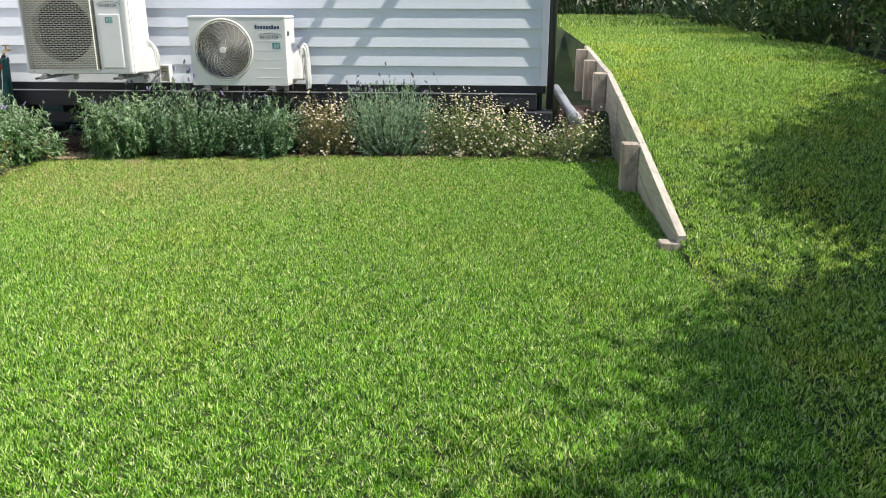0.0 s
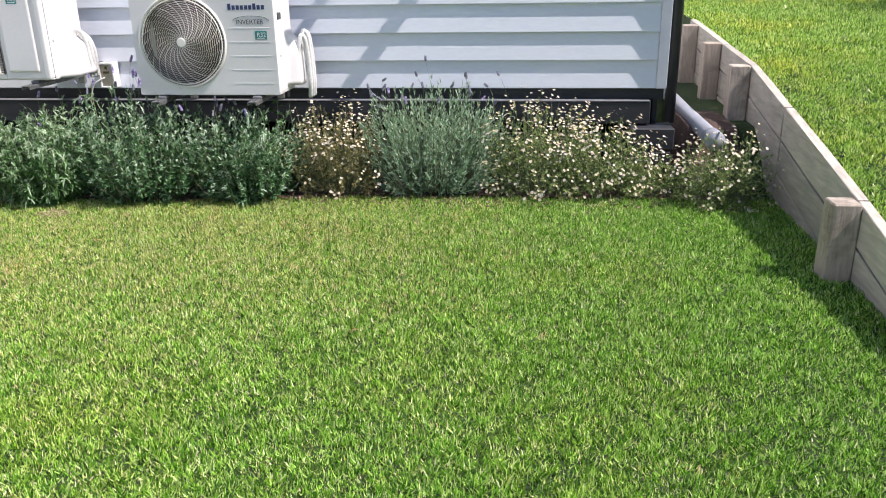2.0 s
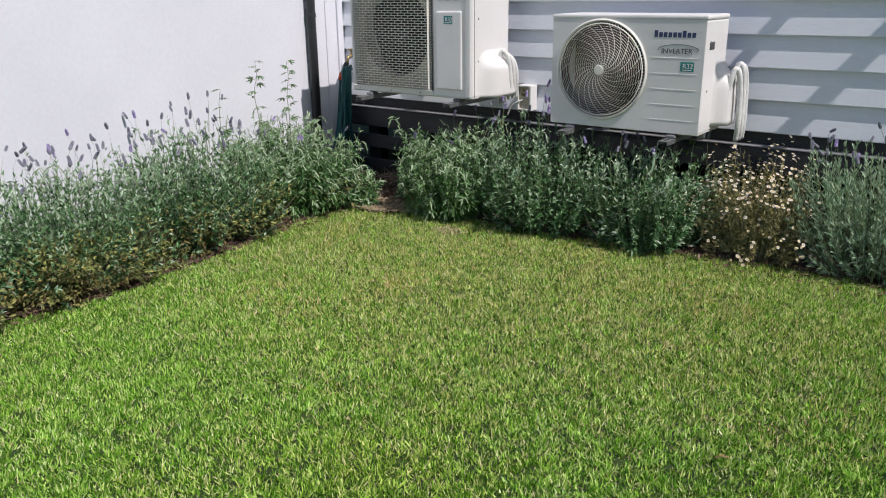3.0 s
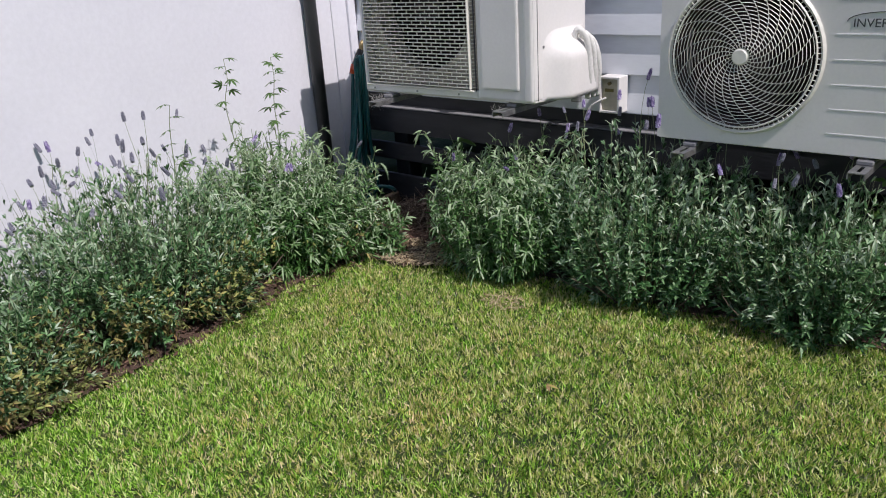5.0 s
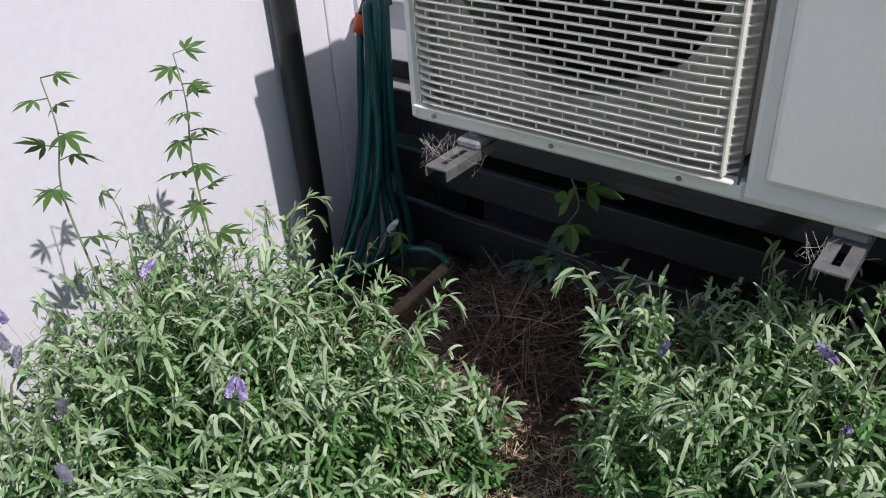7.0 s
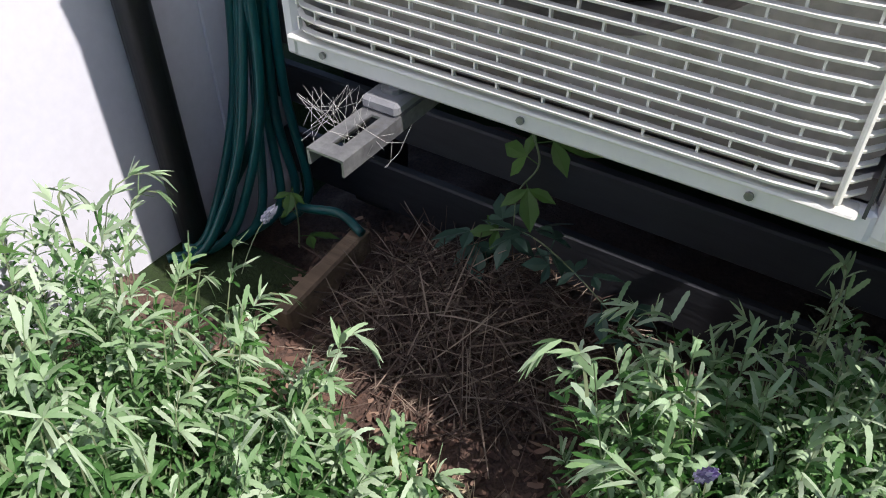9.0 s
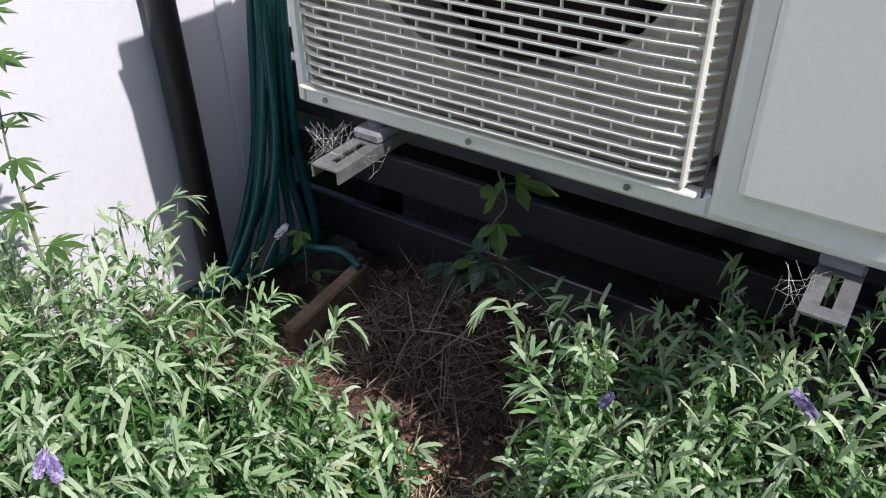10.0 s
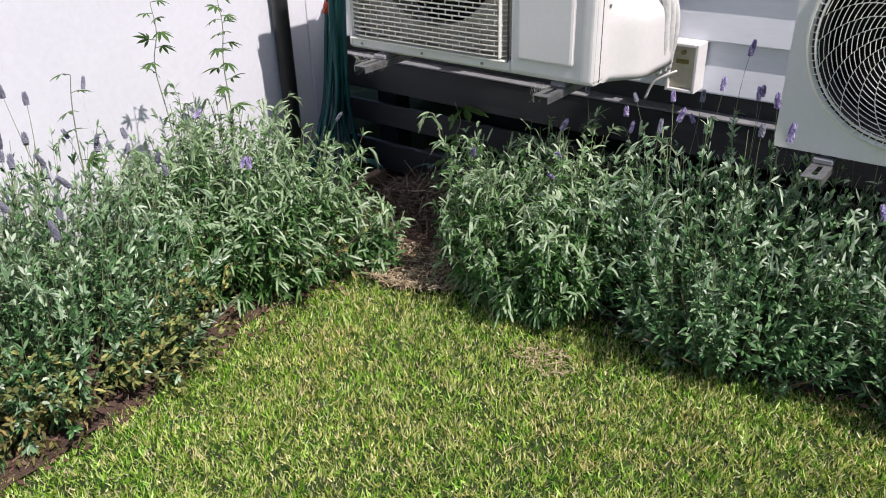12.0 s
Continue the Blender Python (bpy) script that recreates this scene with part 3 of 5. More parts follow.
# ---- outdoor units ----
def lettering(text, size, material, parent, at, name="lettering", label=""):
    cu = bpy.data.curves.new(name, "FONT")
    cu.body, cu.size, cu.extrude = text, size, 0.0004
    tmp = new("tmp", cu)
    bpy.context.view_layer.update()
    me = bpy.data.meshes.new_from_object(tmp.evaluated_get(bpy.context.evaluated_depsgraph_get()))
    bpy.data.objects.remove(tmp)
    me.materials.clear()
    ob = link(name, me, material, parent, label)
    ob.matrix_local = pose(*at, 90, 0, 0)
    return ob


def name_bars(parent, x, z, y, size):
    """The maker's name as plain upright bars in its colour."""
    bm = bmesh.new()
    for k in range(9):
        h = size * (1.0 if k in (0, 6) else 0.72)
        box(bm, x + k * size * 0.74, x + k * size * 0.74 + size * 0.56, y - 0.0012, y, z, z + h, bevel=0.0004)
    part("name_bars", bm, M["logo"], parent, "navy printed maker's mark as bars")


def badge_set(parent, x, z, y, scale):
    """Swoosh, the word INVERTER and the refrigerant sticker."""
    lettering("INVERTER", 0.026 * scale, M["ink"], parent, (x, y - 0.0012, z), label="grey printed word")
    sw = [(x - 0.012 * scale + 0.075 * scale * (1 - math.cos(a)), y - 0.001, z + 0.012 * scale + 0.02 * scale * math.sin(a)) for a in np.linspace(2.6, -0.6, 12) + 0.6]
    part("swoosh", rod(bmesh.new(), sw, 0.0012, 4), M["ink"], parent)


def sticker(parent, x, z, y, w, h):
    part("sticker", one_box(x, x + w, y - 0.0012, y, z, z + h, bevel=0.0004), M["teal"], parent, "teal refrigerant sticker")
    lettering("R32", h * 0.72, M["pale"], parent, (x + w * 0.16, y - 0.0018, z + h * 0.32))
    part("sticker_line", one_box(x + w * 0.15, x + w * 0.85, y - 0.002, y - 0.0013, z + h * 0.12, z + h * 0.2), M["pale"], parent)


def wall_bracket(x, y_tip, y_wall, z, group):
    """Galvanised arm with a slotted tip and a leg down the wall."""
    ob = thing("wall_bracket", (x, y_wall, z), "galvanised steel wall bracket with slotted arm and dusty cobwebs", "bracket", group)
    n = y_tip - y_wall
    bm = bmesh.new()
    for a, b in ((-0.022, -0.006), (0.006, 0.022)):
        box(bm, a, b, n + 0.02, n + 0.085, -0.003, 0.0)
    box(bm, -0.022, 0.022, n, n + 0.02, -0.003, 0.0)
    box(bm, -0.022, 0.022, n + 0.085, -0.02, -0.003, 0.0)
    part("arm_top", bm, M["zinc"], ob)
    for s in (-1, 1):
        part("arm_flange", one_box(s * 0.022 - 0.0015, s * 0.022 + 0.0015, n, -0.02, -0.020, -0.0005), M["zinc"], ob)
    part("wall_leg", one_box(-0.02, 0.02, -0.03, -0.005, -0.06, 0.30, bevel=0.003), M["zinc"], ob)
    part("pad", one_box(-0.024, 0.024, n + 0.09, n + 0.15, 0.0, 0.016, bevel=0.004), M["rubber"], ob, "grey rubber pad")
    bm = rod(bmesh.new(), [(0, n + 0.118, 0.012), (0, n + 0.118, 0.03)], 0.007, 6)
    rod(bm, [(0, n + 0.118, 0.016), (0, n + 0.118, 0.021)], 0.013, 12)
    part("bolt", bm, M["zinc"], ob)
    return ob


def cobweb(at, drop, spread, n, r=0.00016):
    web = bmesh.new()
    for _ in range(n):
        a = Vector((rng.uniform(-spread, spread), rng.uniform(-0.03, 0.03), 0))
        b = Vector((rng.uniform(-spread, spread), rng.uniform(-0.03, 0.03), -drop * rng.uniform(0.5, 1)))
        rod(web, [a, (a + b) / 2 + Vector((rng.uniform(-0.01, 0.01), 0, -0.008)), b], r, 3, cap=False)
    ob = part("cobweb", web, M["cobweb"], None)
    ob.location = at
    tagged(ob, "pale dusty cobweb hanging below the metal case", "cobweb")


def valve_cover(parent, x, y0, y1, z0, z1, out):
    """The bulging cover over the valves: narrow above, wide below."""
    bm = bmesh.new()

    def ease(q):
        q = min(max(q, 0.0), 1.0)
        return q * q * (3 - 2 * q)

    ny, nz = 12, 14
    rows = []
    for i in range(ny + 1):
        y = y0 + (y1 - y0) * i / ny
        col = []
        for j in range(nz + 1):
            z = z0 + (z1 - z0) * j / nz
            swell = ease((y - y0) / (0.42 * (y1 - y0))) * ease((z1 - z) / (0.42 * (z1 - z0)))
            col.append(bm.verts.new((x + out * swell, y, z)))
        rows.append(col)
    for p, q in zip(rows, rows[1:]):
        for j in range(nz):
            bm.faces.new((p[j], p[j + 1], q[j + 1], q[j]))
    # back and underside return to the case
    back = [bm.verts.new((x, y1, v.co.z)) for v in rows[-1]]
    foot = [bm.verts.new((x, r[0].co.y, z0)) for r in rows]
    for j in range(nz):
        bm.faces.new((rows[-1][j], rows[-1][j + 1], back[j + 1], back[j]))
    for i in range(ny):
        bm.faces.new((rows[i][0], rows[i + 1][0], foot[i + 1], foot[i]))
    bmesh.ops.remove_doubles(bm, verts=bm.verts, dist=0.0002)
    part("valve_cover", bm, M["case"], parent, "bulging ivory valve cover", smooth=True)


def case_shell(parent, w, h, d, hole, bevel=0.022):
    """Back, top, bottom and sides, and the front sheet with its opening."""
    part("back_panel", one_box(0.01, w - 0.01, d - 0.02, d, 0.012, h - 0.012, bevel=0.003), M["case"], parent)
    part("top_panel", one_box(-0.003, w + 0.003, -0.003, d, h - 0.022, h, bevel=0.008, seg=2), M["case"], parent)
    part("bottom_pan", one_box(0.002, w - 0.002, 0.004, d - 0.002, 0.0, 0.03, bevel=0.005), M["case"], parent)
    part("left_panel", one_box(0.0, 0.014, 0.012, d, 0.006, h - 0.02, bevel=0.003), M["case"], parent)
    part("right_panel", one_box(w - 0.02, w, 0.0, d, 0.006, h - 0.02, bevel=0.010, seg=2), M["case"], parent)
    for z in (0.20, 0.42):
        part("screw", rod(bmesh.new(), [(w - 0.002, 0.06, z), (w + 0.003, 0.06, z)], 0.005, 8), M["zinc"], parent)


def fan(parent, cx, cz, y, r, blades=3):
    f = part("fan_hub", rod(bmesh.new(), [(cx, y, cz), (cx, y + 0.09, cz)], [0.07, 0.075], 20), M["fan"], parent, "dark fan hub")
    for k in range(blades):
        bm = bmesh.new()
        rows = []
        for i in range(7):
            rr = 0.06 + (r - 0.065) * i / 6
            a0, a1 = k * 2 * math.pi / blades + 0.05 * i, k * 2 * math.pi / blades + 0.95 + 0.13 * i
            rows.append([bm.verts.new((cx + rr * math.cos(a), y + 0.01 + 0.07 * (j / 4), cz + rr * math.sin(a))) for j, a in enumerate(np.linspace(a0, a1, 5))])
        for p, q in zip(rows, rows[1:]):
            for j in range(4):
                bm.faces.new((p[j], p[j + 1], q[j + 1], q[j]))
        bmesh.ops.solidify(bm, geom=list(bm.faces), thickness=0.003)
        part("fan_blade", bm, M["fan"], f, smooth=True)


def orifice(parent, x0, x1, z0, z1, y, cx, cz, r, material, seg=48):
    """A plate with a round hole and a short throat behind it."""
    bm = bmesh.new()
    ring, rim, back = [], [], []
    for k in range(seg):
        a = 2 * math.pi * (k + 0.5) / seg
        c, s = math.cos(a), math.sin(a)
        t = min((x1 - cx if c > 0 else cx - x0) / max(abs(c), 1e-6), (z1 - cz if s > 0 else cz - z0) / max(abs(s), 1e-6))
        ring.append(bm.verts.new((cx + c * t, y, cz + s * t)))
        rim.append(bm.verts.new((cx + c * r, y, cz + s * r)))
        back.append(bm.verts.new((cx + c * r, y + 0.09, cz + s * r)))
    for k in range(seg):
        j = (k + 1) % seg
        bm.faces.new((ring[k], ring[j], rim[j], rim[k]))
        bm.faces.new((rim[k], rim[j], back[j], back[k]))
    part("fan_orifice", bm, material, parent, "dusty plate round the fan opening")


def big_unit():
    w, h, d = 0.878, 0.695, 0.36
    ob = thing("outdoor_unit", (-3.822, 6.162, 0.706), "ivory enamel air conditioner outdoor unit with a square louvred grille", "air conditioner", "outdoor units on the wall")
    case_shell(ob, w, h, d, None)
    gx0, gx1, gz0, gz1 = 0.022, 0.598, 0.034, 0.662
    # front sheet round the grille
    part("front_frame", one_box(0.0, w - 0.262, 0.0, 0.02, 0.004, 0.036, bevel=0.004), M["case"], ob)
    part("front_frame", one_box(0.0, w - 0.262, 0.0, 0.02, 0.660, 0.675, bevel=0.003), M["case"], ob)
    part("front_frame", one_box(0.0, 0.022, -0.002, 0.03, 0.004, 0.675, bevel=0.006), M["case"], ob)
    part("front_panel", one_box(w - 0.264, w - 0.004, 0.0, 0.02, 0.004, 0.675, bevel=0.010, seg=2), M["case"], ob)
    part("access_cover", one_box(0.643, 0.815, -0.012, 0.004, 0.045, 0.462, bevel=0.009, seg=2), M["case"], ob, "raised ivory access cover")
    part("corner_rib", one_box(w - 0.044, w - 0.004, -0.006, 0.02, 0.002, 0.676, bevel=0.012, seg=3), M["case"], ob)
    part("groove", one_box(0.6055, 0.6085, -0.0012, 0.004, 0.030, 0.662), M["ink"], ob)
    # wells behind the louvres
    orifice(ob, 0.016, 0.612, 0.03, 0.665, 0.052, 0.305, 0.338, 0.246, M["inner"])
    part("cavity", one_box(0.02, 0.61, 0.235, 0.24, 0.03, 0.665), M["coil"], ob, "near-black sheet for the unlit coil behind the fan")
    part("divider", one_box(0.612, 0.618, 0.02, 0.30, 0.03, 0.665), M["inner"], ob)
    part("lower_lip", one_box(0.02, 0.61, 0.012, 0.052, 0.028, 0.036), M["inner"], ob)
    fan(ob, 0.305, 0.338, 0.085, 0.245)
    # louvres: one bar, repeated
    bm = bmesh.new()
    path = [(gx0 - 0.006, 0.022), (gx0 + 0.002, 0.002), (gx0 + 0.018, -0.010), (gx0 + 0.05, -0.015), (gx1 - 0.06, -0.016), (gx1 - 0.022, -0.012), (gx1 - 0.008, -0.002), (gx1 + 0.003, 0.012)]
    rows = [[bm.verts.new((x, y + oy, oz)) for oy, oz in ((0.0, -0.0016), (-0.001, 0.0012), (0.006, 0.0020), (0.006, -0.0004))] for x, y in path]
    for a, b in zip(rows, rows[1:]):
        for k in range(4):
            bm.faces.new((a[k], a[(k + 1) % 4], b[(k + 1) % 4], b[k]))
    bm.faces.new(rows[0])
    bm.faces.new(rows[-1][::-1])
    first = part("louvre", bm, M["grille"], ob)
    pitch, count = 0.0139, 45
    first.location = (0, 0, gz0 + 0.012)
    for k in range(1, count):
        o = new("louvre", first.data)
        o.parent = ob
        o.location = (0, 0, gz0 + 0.012 + k * pitch)
    # the fine staggered ribs between louvres
    bm = bmesh.new()
    for k in range(count - 1):
        z = gz0 + 0.012 + k * pitch
        for j in range(12):
            x = gx0 + 0.012 + (j + (0.5 if k % 2 else 0.0)) * 0.0485
            if x < gx1 - 0.03:
                box(bm, x - 0.0011, x + 0.0011, -0.010, -0.005, z, z + pitch)
    tagged(part("rib_set", bm, M["grille"], ob, "staggered ribs between the louvres"), kind="stuff")
    part("end_post", one_box(gx1 - 0.016, gx1 - 0.010, -0.0125, 0.006, gz0 + 0.006, gz1, bevel=0.002), M["grille"], ob)
    bm = one_box(gx0 - 0.006, gx1 + 0.004, -0.013, 0.010, gz0 - 0.003, gz0 + 0.003, bevel=0.003, seg=2)
    part("grille_sill", bm, M["grille"], ob)
    part("grille_head", one_box(gx0 - 0.006, gx1 + 0.004, -0.017, 0.010, gz1 - 0.004, gz1 + 0.006, bevel=0.004, seg=2), M["grille"], ob)
    for x in (0.055, 0.30, 0.52):
        part("screw", rod(bmesh.new(), [(x, -0.003, 0.017), (x, 0.004, 0.017)], 0.0042, 10), M["zinc"], ob)
    name_bars(ob, 0.625, 0.588, 0.0, 0.029)
    badge_set(ob, 0.655, 0.515, 0.0, 1.25)
    sticker(ob, 0.700, 0.395, -0.012, 0.058, 0.042)
    valve_cover(ob, w - 0.002, 0.045, 0.335, 0.002, 0.262, 0.072)
    part("side_seam", one_box(w - 0.001, w + 0.0012, 0.022, 0.0245, 0.01, h - 0.025), M["ink"], ob)
    for k, (y, hh) in enumerate(((0.235, 0.245), (0.272, 0.228), (0.305, 0.210))):
        part("pipe", rod(bmesh.new(), arc([(w + 0.02, y, hh - 0.05), (w + 0.034, y, hh - 0.004), (w + 0.054, y + 0.010, hh - 0.012), (w + 0.068, y + 0.024, hh - 0.06), (w + 0.066, y + 0.04, 0.08), (w + 0.055, y + 0.05, 0.02), (w + 0.048, y + 0.06, -0.02)], 6), 0.012, 10), M["lag"], ob, "white lagged pipe", smooth=True)


def swirl_unit():
    w, h, d = 0.778, 0.538, 0.29
    ob = thing("outdoor_unit", (-2.494, 6.226, 0.617), "ivory enamel air conditioner outdoor unit with a round swirl fan guard", "air conditioner", "outdoor units on the wall")
    case_shell(ob, w, h, d, None)
    cx, cz, r = 0.272, 0.279, 0.228
    # front sheet with the round opening
    bm = bmesh.new()
    seg, x0, x1, z0, z1 = 64, 0.002, w - 0.004, 0.004, h - 0.014
    tube = bmesh.new()
    outer, inner, deep = [], [], []
    for k in range(seg):
        a = 2 * math.pi * (k + 0.5) / seg
        c, s = math.cos(a), math.sin(a)
        t = min((x1 - cx if c > 0 else cx - x0) / max(abs(c), 1e-6), (z1 - cz if s > 0 else cz - z0) / max(abs(s), 1e-6))
        outer.append(bm.verts.new((cx + c * t, 0, cz + s * t)))
        inner.append(bm.verts.new((cx + c * r, 0, cz + s * r)))
        deep.append(bm.verts.new((cx + c * (r - 0.012), 0.08, cz + s * (r - 0.012))))
    for cxx, czz in ((x0, z0), (x1, z0), (x1, z1), (x0, z1)):
        best = min(outer, key=lambda v: (v.co.x - cxx) ** 2 + (v.co.z - czz) ** 2)
        best.co.x, best.co.z = cxx, czz
    for k in range(seg):
        j = (k + 1) % seg
        bm.faces.new((outer[k], outer[j], inner[j], inner[k]))
        tube.faces.new([tube.verts.new(v.co) for v in (inner[k], inner[j], deep[j], deep[k])])
    for v in deep:
        bm.verts.remove(v)
    part("front_panel", bm, M["case"], ob)
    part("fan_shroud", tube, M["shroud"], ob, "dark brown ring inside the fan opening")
    part("cavity", one_box(0.02, 0.53, 0.21, 0.215, 0.03, 0.51), M["coil"], ob, "near-black sheet for the unlit coil behind the fan")
    part("divider", one_box(0.53, 0.535, 0.08, 0.27, 0.03, 0.51), M["inner"], ob)
    fan(ob, cx, cz, 0.06, 0.205)
    for k in range(5):
        z = 0.062 + k * 0.071
        part("panel_groove", one_box(w - 0.245, w - 0.03, -0.0012, 0.003, z, z + 0.004, bevel=0.0004), M["pale"], ob)
    guard = part("guard_hub", rod(bmesh.new(), [(cx, -0.028, cz), (cx, -0.024, cz), (cx, -0.015, cz)], [0.021, 0.025, 0.026], 20), M["grille"], ob, "round guard hub")

    def dish(q):
        return -0.004 - 0.020 * math.sqrt(max(0.0, 1 - (q / r) ** 2))

    def torus(rr, thick):
        bm = bmesh.new()
        n = 48
        vs = []
        for k in range(n):
            a = 2 * math.pi * k / n
            vs.append([bm.verts.new((cx + (rr + o) * math.cos(a), dish(rr) + oy, cz + (rr + o) * math.sin(a))) for o, oy in ((-thick, 0), (0, -thick), (thick, 0), (0, thick * 2))])
        for k in range(n):
            for i in range(4):
                bm.faces.new((vs[k][i], vs[(k + 1) % n][i], vs[(k + 1) % n][(i + 1) % 4], vs[k][(i + 1) % 4]))
        return bm

    # staggered short arcs between the vanes
    bm = bmesh.new()

    def sweep(q):
        i = (q - 0.024) / (r - 0.034)
        return 0.9 * i ** 0.8 + 0.25 * i

    for k in range(24):
        for i in range(18):
            q = 0.034 + (i + (0.5 if k % 2 else 0.0)) * 0.0104
            if q > r - 0.014:
                continue
            a0 = -2 * math.pi * k / 24 + sweep(q)
            rod(bm, [(cx + q * math.cos(a0 + e), dish(q), cz + q * math.sin(a0 + e)) for e in np.linspace(0, 2 * math.pi / 24, 4)], 0.0012, 3, cap=False)
    tagged(part("guard_mesh", bm, M["grille"], guard, "staggered short arcs of the guard"), kind="stuff")
    part("guard_rim", torus(r + 0.006, 0.007), M["grille"], guard, "raised guard rim")
    part("guard_rim", torus(r - 0.010, 0.003), M["grille"], guard)
    bm = bmesh.new()
    n = 24
    rows = []
    for i in range(14):
        q = 0.024 + (r - 0.034) * i / 13
        a = 0.9 * (i / 13) ** 0.8 + 0.25 * i / 13
        rows.append([bm.verts.new((q * math.cos(a + e), dish(q) + oy, q * math.sin(a + e))) for e, oy in ((-0.0008 / q, 0.0), (0.0008 / q, 0.0), (0.0008 / q, 0.004), (-0.0008 / q, 0.004))])
    for a, b in zip(rows, rows[1:]):
        for k in range(4):
            bm.faces.new((a[k], a[(k + 1) % 4], b[(k + 1) % 4], b[k]))
    bm.faces.new(rows[0])
    bm.faces.new(rows[-1][::-1])
    vane = part("guard_vane", bm, M["grille"], guard)
    vane.location = (cx, 0, cz)
    for k in range(1, n):
        o = new("guard_vane", vane.data)
        o.parent = guard
        o.location, o.rotation_euler = (cx, 0, cz), (0, -2 * math.pi * k / n, 0)
    bm = bmesh.new()
    for k in range(90):
        a = 2 * math.pi * k / 90
        c, s = math.cos(a), math.sin(a)
        rod(bm, [(cx + (r - 0.014) * c, -0.009, cz + (r - 0.014) * s), (cx + (r + 0.003) * c, -0.009, cz + (r + 0.003) * s)], 0.0016, 3, cap=False)
    tagged(part("rim_teeth", bm, M["grille"], guard, "short teeth round the rim"), kind="stuff")
    name_bars(ob, 0.535, 0.440, 0.0, 0.030)
    badge_set(ob, 0.572, 0.368, 0.0, 1.28)
    sticker(ob, 0.668, 0.290, 0.0, 0.064, 0.043)
    valve_cover(ob, w - 0.002, 0.135, 0.285, 0.03, 0.335, 0.07)
    part("grip", one_box(w - 0.006, w + 0.003, 0.05, 0.11, 0.385, 0.42, bevel=0.003), M["ink"], ob, "dark hand grip recess")
    for k, (y, hh) in enumerate(((0.20, 0.30), (0.245, 0.32), (0.285, 0.31))):
        part("pipe", rod(bmesh.new(), arc([(w + 0.05, y, 0.16), (w + 0.062, y, 0.24), (w + 0.075, y + 0.01, hh - 0.01), (w + 0.092, y + 0.02, hh - 0.03), (w + 0.098, y + 0.04, hh - 0.13), (w + 0.10, y + 0.05, 0.03), (w + 0.09, y + 0.07, -0.05)], 6), 0.013, 10), M["lag"], ob, "white lagged pipe", smooth=True)


big_unit()
swirl_unit()
for bx, by in ((-3.682, 6.055), (-3.060, 6.085)):
    wall_bracket(bx, by, Y_HOUSE, 0.686, "unit brackets")
for bx in (-2.375, -1.845):
    wall_bracket(bx, 6.13, Y_HOUSE, 0.597, "unit brackets")
cobweb((-3.735, 6.13, 0.704), 0.07, 0.045, 26)
cobweb((-3.665, 6.10, 0.700), 0.035, 0.04, 12)
cobweb((-3.085, 6.12, 0.704), 0.05, 0.03, 14)


def junction_box():
    ob = thing("junction_box", (-2.922, Y_HOUSE - 0.075, 0.602), "cream plastic junction box on the weatherboards with cables", "junction box")
    w, d, h = 0.092, 0.072, 0.145
    part("back", one_box(0.004, w - 0.004, d - 0.012, d, 0.004, h - 0.004, bevel=0.002), M["cream"], ob, "tan back plate")
    for a in ((0, 0.010, 0, d, 0, h), (w - 0.010, w, 0, d, 0, h), (0.010, w - 0.010, 0, d, 0, 0.010), (0.010, w - 0.010, 0, d, h - 0.010, h)):
        part("side", one_box(*a, bevel=0.002), M["case"], ob)
    part("face", one_box(0.010, w - 0.010, 0.012, 0.018, 0.010, h - 0.010, bevel=0.002), M["cream"], ob)
    part("label_strip", one_box(0.024, 0.062, 0.0095, 0.0115, 0.084, 0.097), M["brass"], ob, "ochre label strip")
    part("knob", rod(bmesh.new(), [(0.045, 0.002, 0.118), (0.045, 0.014, 0.118)], 0.007, 12), M["brass"], ob)
    part("cable", rod(bmesh.new(), arc([(0.03, 0.01, 0.06), (0.0, -0.01, 0.045), (-0.03, -0.02, 0.02), (-0.05, -0.02, -0.03)], 6), 0.004, 6), M["lag"], ob, "pale cable", smooth=True)


junction_box()


